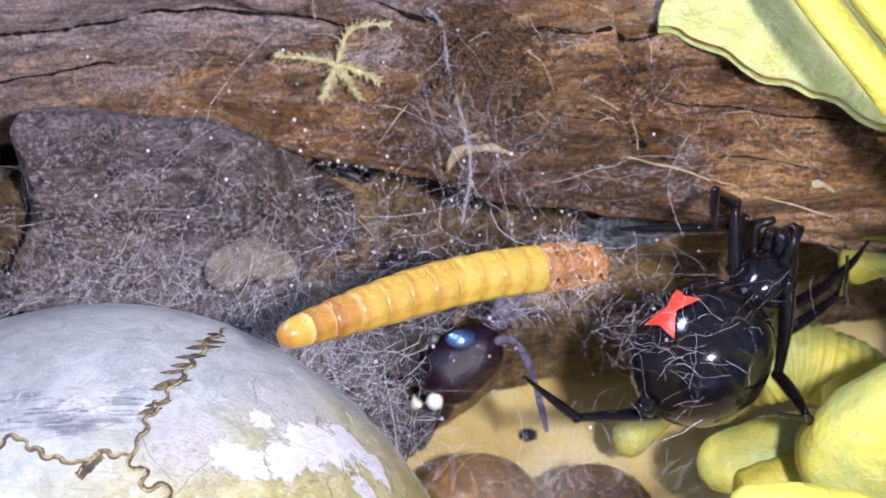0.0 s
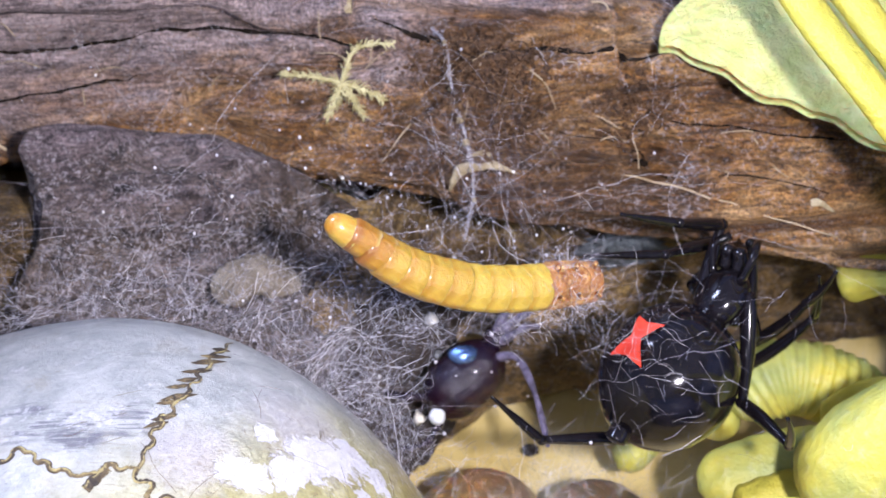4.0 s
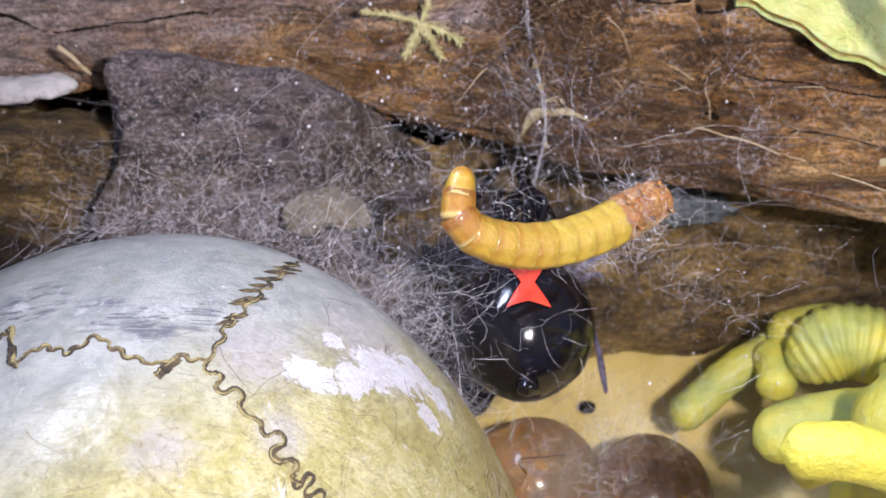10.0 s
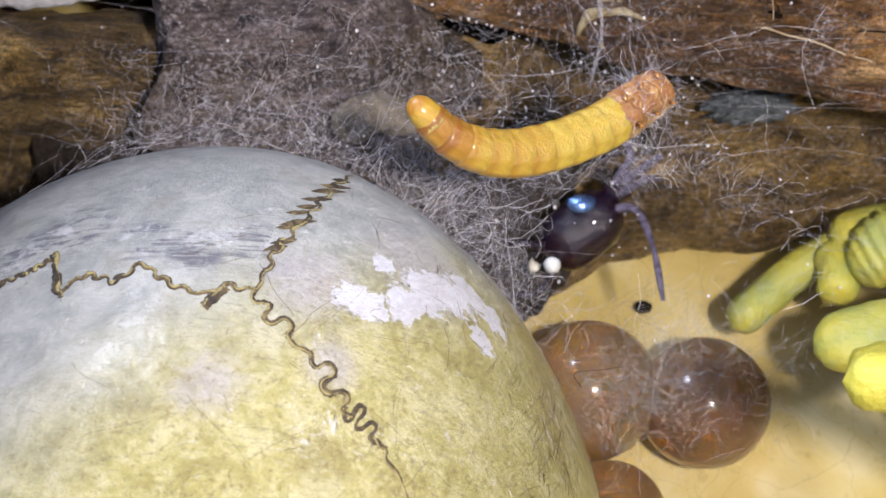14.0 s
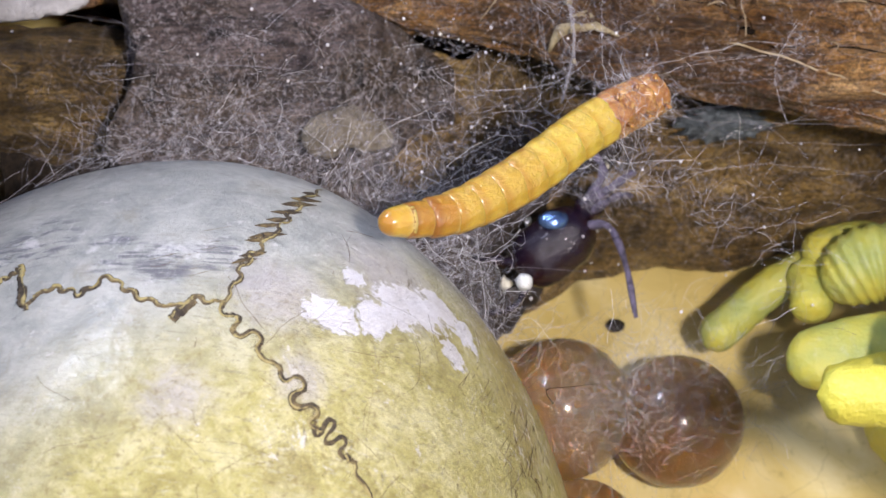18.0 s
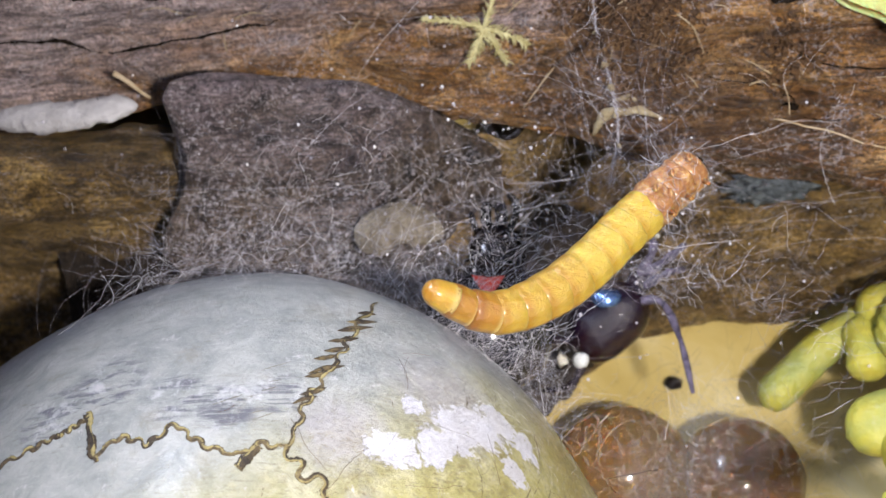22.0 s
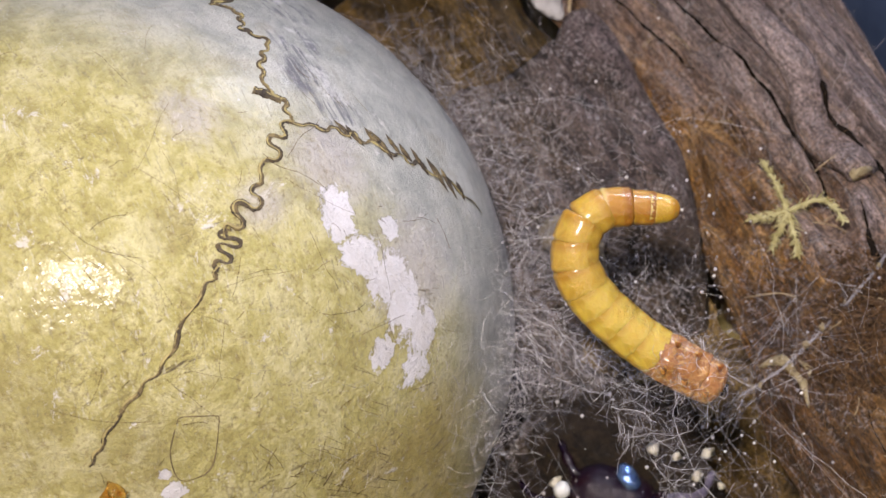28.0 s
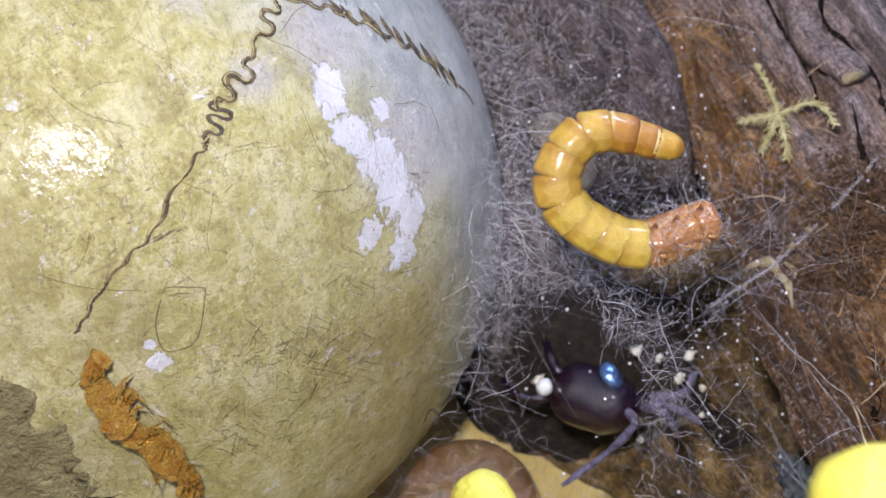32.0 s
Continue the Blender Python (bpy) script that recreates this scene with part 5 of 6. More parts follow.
# silk spun from the rim of the skull to the bark and the log
for k in range(230):
    u = R.random() ** 0.6
    a = skull_push(V(-2.0 + 2.3 * u, -0.2 - 1.0 * max(0, u - 0.55), 2.2 - 0.5 * u) + V(R.gauss(0, 0.1), R.gauss(0, 0.15), R.gauss(0, 0.25)), 0.01)[0]
    b = a + V(R.gauss(0.2, 0.25), R.uniform(0.15, 0.5), R.gauss(-0.05, 0.15))
    web.strand(a, b, 0.0014 * R.uniform(0.6, 1.4), 0.02, 0.12)
for k in range(1250):
    u = R.random()
    p = skull_push(V(-1.6 + 1.95 * u, -0.2 - 1.1 * max(0, u - 0.5), 2.2 - 0.5 * u) + V(R.gauss(0, 0.1), R.gauss(0, 0.12), R.gauss(0, 0.25)), 0.02)[0]
    web.curl(p + V(R.gauss(0.06, 0.06), R.gauss(0.08, 0.07), R.gauss(0.0, 0.05)), R.uniform(0.06, 0.3), 0.0012 * R.uniform(0.6, 1.4))
# dust-fine silk lying on the flank of the skull
for k in range(620):
    p = skull_push(V(R.uniform(-0.5, 0.5), R.uniform(-1.9, -0.4), R.uniform(1.6, 2.8)), 0.008)[0]
    q = skull_push(p + V(R.gauss(0, 0.03), R.gauss(0, 0.03), R.gauss(-0.02, 0.05)), 0.012)[0]
    web.add([p, (p + q) / 2 + V(0.004, 0.004, 0.004), q], 0.0011 * R.uniform(0.5, 1.2))
web.done("web_sheet", "sheet of white silk threads between skull and bark")
web = Threads(22)
R = web.r
web.cloud((-0.1, -0.15, 1.75), (0.2, 0.18, 0.33), 440, 0.22, 0.0013)
web.cloud((0.3, 0.15, 1.95), (0.3, 0.2, 0.2), 240, 0.22, 0.0013)
web.cloud((-0.8, 0.3, 2.1), (0.5, 0.2, 0.2), 650, 0.16, 0.0011)
web.cloud((0.8, 0.3, 1.5), (0.4, 0.2, 0.25), 20, 0.3, 0.0012)
web.cloud((0.78, 0.27, 1.32), (0.06, 0.08, 0.05), 70, 0.1, 0.0014)
web.cloud((1.1, -0.35, 2.15), (0.35, 0.12, 0.12), 80, 0.2, 0.0012)
web.cloud((0.55, -0.3, 2.15), (0.28, 0.1, 0.12), 260, 0.22, 0.0013)
web.cloud((0.1, -0.25, 1.4), (0.13, 0.1, 0.25), 60, 0.2, 0.0013)
web.cloud((0.95, -0.65, 2.3), (0.45, 0.22, 0.12), 110, 0.14, 0.0012)
web.cloud((0.7, -0.55, 2.25), (0.22, 0.12, 0.08), 330, 0.22, 0.0013)
web.cloud((0.8, -0.58, 2.42), (0.22, 0.1, 0.07), 170, 0.2, 0.0012)
web.cloud((1.05, -0.6, 0.95), (0.24, 0.2, 0.1), 620, 0.2, 0.0012)
web.cloud((0.7, -0.8, 0.95), (0.14, 0.2, 0.12), 360, 0.2, 0.0012)
web.done("web_tangle", "tangled white silk threads filling the hollow")
web = Threads(23)
R = web.r
for k in range(110):
    a = V(R.gauss(-0.3, 0.8), R.gauss(0.35, 0.25), R.gauss(2.05, 0.2))
    b = a + V(R.gauss(0, 0.35), R.gauss(0, 0.2), R.gauss(0, 0.15))
    web.strand(a, b, 0.0016 * R.uniform(0.7, 1.4), 0.02, 0.12, 8)
for k in range(130):
    a = V(R.uniform(-2.2, 1.8), R.uniform(0.3, 1.4), R.uniform(1.3, 2.5))
    b = a + V(R.gauss(0, 0.5), R.gauss(-0.1, 0.3), R.gauss(0, 0.25))
    b.y = min(b.y, 1.5)
    if b.y < -0.2:
        b.y = 0.0
    web.strand(a, b, 0.0013 * R.uniform(0.6, 1.4), 0.03, 0.08, 9)
for k in range(16):
    a = V(R.uniform(0.7, 1.0), R.uniform(-0.2, 0.15), R.uniform(2.0, 2.7))
    b = V(R.uniform(0.9, 2.6), R.uniform(0.0, 0.7), R.uniform(1.2, 2.2))
    web.strand(a, b, 0.0012 * R.uniform(0.6, 1.3), 0.03, 0.04, 9)
for k in range(30):
    a = V(R.uniform(0.2, 0.9), R.uniform(0.9, 1.3), R.uniform(2.1, 2.5))
    b = V(R.uniform(0.4, 0.9), R.uniform(-0.1, 0.3), R.uniform(2.0, 2.7))
    web.strand(a, b, 0.0013 * R.uniform(0.6, 1.3), 0.02, 0.05, 9)
# silk and fibres on the log and the bark
for k in range(700):
    x = R.uniform(-2.4, 1.6)
    f = lerp_at(x, FRONT)
    y = f + R.uniform(-0.02, 0.75)
    web.curl(V(x, y, 1.98 + 0.95 * (y - f) - 0.35 * max(0, y - f - 0.55) + R.gauss(0.05, 0.03)), R.uniform(0.05, 0.22), 0.0013 * R.uniform(0.6, 1.5), 0.35)
for k in range(200):
    x = R.uniform(0.6, 2.4)
    z = R.uniform(0.2, 1.4)
    web.curl(V(x, lerp_at(x, FOOT) + 0.27 * z - 0.08, z), R.uniform(0.03, 0.14), 0.0013 * R.uniform(0.6, 1.4), 0.4)
for k in range(560):
    c = V(R.gauss(0.0, 0.9), R.gauss(0.5, 0.45), R.gauss(1.9, 0.35))
    if c.y > 0.3 or c.z < 2.2:
        g = ball(c, [R.uniform(0.003, 0.01)] * 3, 5, 3)
        n0 = len(web.verts)
        web.verts += g[0]
        web.faces += [tuple(i + n0 for i in q) for q in g[1]]
web.done("web_threads", "long fine silk threads strung over log and hollow")

# dry root fibres matted on the log
fibres = Threads(24)
R = fibres.r
for k in range(360):
    x = R.choice((R.gauss(0.75, 0.28), R.gauss(0.9, 0.2), R.uniform(-1.8, 2.2)))
    f = lerp_at(x, FRONT)
    y = f + R.uniform(0.02, 0.5)
    z = lerp_at(y - f, ((0.0, 1.9), (0.1, 2.05), (0.3, 2.28), (0.56, 2.5)))
    fibres.curl(V(x, y - 0.02, z + 0.05), R.uniform(0.06, 0.24), 0.0024 * R.uniform(0.6, 1.5), 0.6)
fibres.done("root_fibres", "fine dry orange root fibres matted on the driftwood log", FIBRE, "fibres")

# fine dark hairs and short scratches of fibre stuck to the skull
hairs = Threads(27)
R = hairs.r
for k in range(260):
    if k % 3:
        p = V(R.gauss(0.36, 0.15), R.gauss(-1.75, 0.32), R.gauss(1.9, 0.28))
    else:
        p = V(R.gauss(-0.2, 0.5), R.gauss(-1.7, 0.45), R.gauss(2.7, 0.3))
    d = hairs.gauss().normalized()
    ln = R.uniform(0.03, 0.1) if k % 6 else R.uniform(0.14, 0.34)
    pts = []
    for i in range(6):
        p = p + d * ln / 5
        d = (d + hairs.gauss() * 0.16).normalized()
        pts.append(skull_push(p, 0.006)[0])
    hairs.add(pts, 0.0019 * R.uniform(0.6, 1.4))
hairs.done("dark_hairs", "fine dark hairs stuck to the painted skull", CRUMB, "hair")

# brown crumbs and broken fibres heaped on the log
litter = Threads(25)
R = litter.r
for k in range(1200):
    x, y = R.choice(((0.5, 1.08), (0.62, 1.0), (0.75, 1.0), (0.8, 0.9), (0.6, 1.15), (1.35, 0.82)))
    p = on_log(x + R.gauss(0, 0.09), y + R.gauss(0, 0.06), R.uniform(0.0, 0.02))
    if k % 4 == 0:
        litter.curl(p + V(0, -0.01, 0.015), R.uniform(0.03, 0.1), 0.009 * R.uniform(0.6, 1.3), 0.7)
        continue
    a = R.uniform(0.006, 0.018)
    g = ball(p, (a * R.uniform(0.8, 1.8), a * R.uniform(0.7, 1.4), a * 0.7), 6, 4, 0.7, k * 0.7, 1.5)
    n0 = len(litter.verts)
    litter.verts += g[0]
    litter.faces += [tuple(i + n0 for i in q) for q in g[1]]
litter.done("bark_litter", "brown bark crumbs and broken fibres matted on the log", CRUMB, "litter")

# one thicker dusty thread of silk that hangs over the log edge, and thin silk smears
web = Threads(26)
R = web.r
line = [on_log(0.446, 1.29, 0.03), on_log(0.5, 1.15, 0.04), on_log(0.53, 1.05, 0.05), on_log(0.576, 0.89, 0.06), on_log(0.6, 0.75, 0.06), V(0.6, 0.6, 1.95), V(0.56, 0.5, 1.72)]
path = smooth_path(line, 60)
for k in range(10):
    web.add([p + web.gauss() * 0.006 for p in path], 0.0022)
for k in range(130):
    web.curl(R.choice(path) + web.gauss() * 0.02, R.uniform(0.03, 0.12), 0.0016 * R.uniform(0.6, 1.4), 0.5)
for k in range(150):
    web.curl(on_log(1.64 + R.gauss(0, 0.05), 0.66 + R.gauss(0, 0.035), R.uniform(0.004, 0.03)), R.uniform(0.03, 0.1), 0.0016 * R.uniform(0.6, 1.4), 0.5)
for k in range(60):
    web.curl(on_log(1.55 + R.gauss(0, 0.05), 1.16 + R.gauss(0, 0.05), R.uniform(0.01, 0.07)), R.uniform(0.05, 0.2), 0.0015 * R.uniform(0.6, 1.4), 0.3)
web.done("web_strand", "dusty strands of white silk hanging over the log edge")
for k, (u, r) in enumerate(((9, 0.01), (19, 0.008), (27, 0.013), (33, 0.016), (41, 0.009), (50, 0.01))):
    p = path[u] + V(R.gauss(0, 0.008), -0.008, 0)
    solid("web_crumb", ball(p, (r, r * 0.7, r * 1.5), 8, 6, 1.2, k * 1.7, 1.4), CHIP, "tiny pale crumb caught in the web", "crumb", "crumbs in the web", base=p)

# ---- the larva ----
larva = thing("mealworm", (0.5, -0.25, 2.6), "amber mealworm hanging in the web, its head wrapped in silk", "mealworm")
SEGMENTS = 14
larva_parts = []
WR = 0.098


def barrel(length, r0, r1, bulge, sides=40, n=11, seed=0.0):
    verts = []
    for i in range(n):
        u = i / (n - 1)
        x = (u - 0.5) * length
        r = (r0 + (r1 - r0) * u) * (1 + bulge * math.sin(math.pi * u)) * (0.9 if i in (0, n - 1) else 1)
        for k in range(sides):
            a = 2 * math.pi * k / sides
            crease = 1 - 0.07 * sum(math.exp(-(((a - a0 + math.pi) % (2 * math.pi) - math.pi) / 0.16) ** 2) for a0 in (0.75, 2.39, 3.9, 5.5)) * math.sin(math.pi * u)
            crease += 0.03 * noise.noise(V(x * 25, math.cos(a) * 2 + seed, math.sin(a) * 2))
            verts.append(V(x, r * math.cos(a) * crease, r * math.sin(a) * 0.94 * crease))
    faces = grid_faces(n, sides, True)
    faces.append(tuple(range(sides)))
    faces.append(tuple(reversed(range((n - 1) * sides, n * sides))))
    return verts, faces


SEG_LEN = 1.4 / SEGMENTS
for k in range(SEGMENTS):
    u = k / (SEGMENTS - 1)
    r = WR * (0.82 + 0.18 * math.sin(math.pi * min(1, 0.15 + u * 1.1)) ** 0.5)
    if u > 0.5:
        s = (u - 0.5) * 2
        r = WR * (1 - 0.14 * s - 0.3 * s ** 3)
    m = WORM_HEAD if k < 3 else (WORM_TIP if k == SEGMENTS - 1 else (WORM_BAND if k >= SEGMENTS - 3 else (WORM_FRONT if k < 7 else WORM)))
    if k == SEGMENTS - 1:
        tip = [(-0.65 + 1.3 * i / 15) * SEG_LEN for i in range(16)]
        geo = tube([V(x, 0, 0) for x in tip], [r * 1.2 * (1 - 0.24 * i / 15) * math.sqrt(max(0.004, 1 - (i / 15) ** 5)) for i in range(16)], 24)
    elif k == 0:
        geo = lobe([(-0.55 * SEG_LEN * 1.2, 0, 0), (0, 0, 0), (0.6 * SEG_LEN * 1.2, 0, 0)], r * 1.02, 14, 18, 0.06, 0, tip=0.8)
    else:
        geo = barrel(SEG_LEN * 1.3, r * 1.0, r * 0.97, 0.035, seed=k * 1.7)
        if k < 3:
            geo = ([v * (1 + 0.14 * noise.noise(v * 26 + V(k, 0, 0))) for v in geo[0]], geo[1])
    me = mesh_of("head" if k == 0 else "segment", [v * U for v in geo[0]], geo[1], m)
    ob = new("head" if k == 0 else ("tail" if k == SEGMENTS - 1 else "segment"), me)
    ob.parent = larva
    if k == 0:
        tagged(ob, "rust-brown head covered in silk")
    elif k == SEGMENTS - 1:
        tagged(ob, "tapered orange tail tip")
    larva_parts.append(ob)
for k in (0, 1, 2):
    for s in (-1, 1):
        leg = tube([V(0, 0.05 * s, 0.06), V(0.01, 0.07 * s, 0.105), V(0.03, 0.06 * s, 0.125)], [0.014, 0.01, 0.004], 6)
        ob = new("leg", mesh_of("leg", [v * U for v in leg[0]], leg[1], WORM_HEAD))
        ob.parent = larva_parts[k]

mouth = ball((-0.066, 0.0, 0.012), (0.018, 0.03, 0.028), 12, 8, 0.2, 3.0)
ob = new("mouth", mesh_of("mouth", [v * U for v in mouth[0]], mouth[1], DARK))
ob.parent = larva_parts[0]
for k in (0, 1, 2):
    wrap = Threads(60 + k)
    for _ in range(130):
        a = wrap.r.uniform(0, 6.28)
        wrap.curl(V(wrap.r.uniform(-0.06, 0.06), 0.096 * math.cos(a), 0.092 * math.sin(a)), wrap.r.uniform(0.05, 0.16), 0.0016, 0.7)
    ob = new("silk_wrap", mesh_of("silk_wrap", [v * U for v in wrap.verts], wrap.faces, SILK))
    ob.parent = larva_parts[k]
    tagged(ob, "loose wrapping of white silk", kind="stuff")

# ---- the spider; local x runs to its head, local z out of its belly ----
spider = thing("black_widow_spider", (1.57, -0.31, 1.84), "glossy black spider with a red hourglass hanging belly-up in the web", "spider")


def spider_part(name, geo, material, parent, label=""):
    ob = new(name, mesh_of(name, [Vector(v) * U for v in geo[0]], geo[1], material))
    ob.parent = parent
    return tagged(ob, label)


spider_part("abdomen", ball((-0.02, 0, 0), (0.35, 0.315, 0.31), 36, 24, 0.03, 2.0), BLACK, spider)
spider_part("cephalothorax", ball((0.42, 0, -0.02), (0.16, 0.13, 0.1), 24, 14, 0.04, 1.0), BLACK, spider)
spider_part("spinneret", lobe([(-0.3, 0, 0.06), (-0.38, 0, 0.08), (-0.42, 0, 0.08)], 0.05, 12, 10), BLACK, spider)


def hourglass():
    """Two flared lobes joined at a narrow waist, notched at both ends."""
    verts, nx, ny = [], 22, 11
    for i in range(nx):
        x0 = -0.1 + 0.2 * i / (nx - 1)
        w = (0.034 + 0.065 * (abs(x0) / 0.1) ** 1.1) * (1.0 if x0 < 0 else 0.82)
        for j in range(ny):
            s = j / (ny - 1) * 2 - 1
            y = s * w * (1 + 0.12 * noise.noise(V(x0 * 20, s, 1)))
            x = x0 + 0.022 * (x0 / 0.1) ** 3 * (abs(s) - 0.5)
            z = 0.31 * math.sqrt(max(0.0, 1 - ((x + 0.02) / 0.35) ** 2 - (y / 0.315) ** 2)) + 0.014
            verts.append(V(x, y, z))
    return verts, grid_faces(nx, ny)


veil = Threads(77)
for k in range(46):
    a, e = veil.r.uniform(0, 6.28), veil.r.uniform(0.0, 1.4)
    q = V(math.cos(a) * math.cos(e), math.sin(a) * math.cos(e), math.sin(e)) * veil.r.uniform(0.34, 0.46)
    veil.curl(q, veil.r.uniform(0.08, 0.32), 0.0013, 0.5)
tagged(spider_part("silk_wrap", (veil.verts, veil.faces), SILK, spider), "loose veil of white silk", kind="stuff")
spider_part("hourglass", hourglass(), RED, spider, "bright red hourglass marking")
for s in (-1, 1):
    spider_part("fang", lobe([(0.54, 0.04 * s, 0.02), (0.6, 0.04 * s, 0.05), (0.64, 0.03 * s, 0.1)], 0.035, 12, 8), BLACK, spider)
    spider_part("palp", tube(smooth_path([(0.5, 0.08 * s, 0.02), (0.62, 0.12 * s, 0.08), (0.7, 0.08 * s, 0.06)], 8), 0.02, 6), BLACK, spider)
# lengths of thigh, shank and foot of each leg
LEG_SIZES = ((0.82, 0.46, 0.36), (0.68, 0.42, 0.5), (0.36, 0.4, 0.42), (0.4, 0.36, 0.36), (0.5, 0.34, 0.26), (0.4, 0.34, 0.3), (0.4, 0.34, 0.3), (0.4, 0.34, 0.3))
spider_legs = []


def leg_piece(name, length, r0, r1, seed, parent):
    """A limb joint: swollen at its root, narrow at its end, with a knob where the next one sits."""
    n = 18
    pts = [V(length * i / (n - 1), 0, 0.012 * math.sin(math.pi * i / (n - 1))) for i in range(n)]
    radii = [(r0 + (r1 - r0) * i / (n - 1)) * (0.8 + 0.25 * math.sin(math.pi * min(1, 0.12 + i / (n - 1)))) for i in range(n)]
    radii[0] *= 0.7
    radii[-1] *= 0.8
    return spider_part(name, join(tube(pts, radii, 10), ball((length, 0, 0), (r1 * 1.05,) * 3, 10, 6, 0.05, seed)), BLACK, parent)


for k, (la, lb, lc) in enumerate(LEG_SIZES):
    side = 1 if k in (2, 3, 6, 0) else -1
    hip = V(0.5 - 0.05 * (k % 4), 0.1 * side, -0.04)
    thigh = leg_piece("femur", la, 0.04, 0.03, k, spider)
    shin = leg_piece("shank", lb, 0.033, 0.025, k + 9, thigh)
    foot = leg_piece("foot", lc, 0.025, 0.01, k + 20, shin)
    spider_legs.append((hip, (la, lb, lc), (thigh, shin, foot)))


# ---- movement ----
SPINES, STANCES = [], []


def spine(t, *points):
    SPINES.append((t, [Vector(p) for p in points]))


def stance(t, place, turn, lean, feet):
    """Where the spider is, the way its head points (degrees in the plane that faces the viewer), how its belly leans, and the feet. The head lies deeper than the abdomen."""
    STANCES.append((t, Vector(place), turn, lean, feet))


RIGHT, RISE, FACE = V(1, 0, 0), V(0, 0.866, 0.5), V(0, -0.5, 0.866)
# a stance, leg by leg: knee, ankle and tip, each as (right, up) of the abdomen; None: folded behind the body
SPREAD = [((-0.2, -0.32), (-0.6, -0.27), (-0.84, -0.07)), ((0.46, 0.02), (0.75, 0.22), (0.66, 0.38)), ((0.3, 0.6), (0.02, 0.56), (-0.36, 0.56)), ((0.22, 0.7), (0.06, 0.7), (-0.02, 0.52)), ((0.38, -0.14), (0.44, -0.34), (0.26, -0.29)), ((0.46, 0.16), (0.66, 0.3), (0.74, 0.44)), None, None]
CLENCH = [((-0.2, -0.36), (-0.6, -0.27), (-0.82, -0.06)), ((0.5, 0.0), (0.77, 0.22), (0.68, 0.4)), ((0.33, 0.6), (0.02, 0.54), (-0.37, 0.55)), ((0.33, 0.68), (0.06, 0.66), (-0.24, 0.74)), ((0.3, -0.2), (0.46, -0.34), (0.44, -0.2)), ((0.48, 0.12), (0.66, 0.28), (0.73, 0.4)), None, None]
REACH = [((-0.38, -0.28), (-0.28, -0.44), (-0.41, -0.76)), ((0.36, -0.3), (0.57, 0.02), (0.64, 0.56)), ((0.22, 0.3), (0.26, -0.2), (-0.1, -0.18)), None, ((0.3, -0.05), (0.3, -0.26), (-0.06, -0.26)), None, ((-0.4, -0.1), (-0.6, -0.26), (-0.75, -0.2)), None]
DANGLE = [((-0.27, -0.28), (-0.35, -0.67), (-0.46, -0.67)), ((0.07, -0.58), (0.28, -0.6), (0.47, -0.32)), None, None, None, None, None, None]
FOLD = [((-0.3, -0.3), (-0.43, -0.64), (-0.58, -0.64)), None, None, None, None, None, None, None]
TUCK = [None] * 8
LIFT = [None, ((0.4, 0.42), (0.6, 0.5), (0.64, 0.44)), None, None, None, None, None, None]
HOOK = [None, ((0.7, 0.56), (0.93, 0.7), (1.0, 0.55)), None, None, ((0.4, 0.1), (0.58, 0.2), (0.6, 0.12)), None, None, None]
CLIMB = [None, ((0.78, 0.34), (0.95, 0.17), (0.82, 0.02)), None, None, ((0.3, -0.1), (0.48, -0.2), (0.62, -0.1)), None, None, None]
PROBE = [((0.1, -0.26), (0.06, -0.5), (0.0, -0.54)), ((0.44, -0.28), (0.72, -0.12), (0.71, 0.2)), None, None, None, None, None, None]


def frame_of(x, z):
    x = x.normalized()
    y = z.cross(x).normalized()
    z = x.cross(y)
    return Matrix((x, y, z)).transposed()


def larva_rows():
    rows, each = [], [[] for _ in larva_parts]
    for t, pts in SPINES:
        line = smooth_path(pts, 61)
        run = [0.0]
        for a, b in zip(line, line[1:]):
            run.append(run[-1] + (b - a).length)

        def along(s):
            s = min(max(s, 0.0), run[-1] - 1e-6)
            i = next(j for j in range(60) if run[j + 1] >= s)
            return line[i] + (line[i + 1] - line[i]) * ((s - run[i]) / max(run[i + 1] - run[i], 1e-9))

        mid = line[30]
        rows.append((t, Matrix.Translation(mid * U)))
        for k, ob in enumerate(each):
            s0, s1 = run[-1] * k / SEGMENTS, run[-1] * (k + 1) / SEGMENTS
            a, b = along(s0), along(s1)
            ob.append((t, Matrix.Translation(((a + b) / 2 - mid) * U) @ frame_of(b - a, V(0.3, -0.43, 0.8)).to_4x4()))
    return rows, each


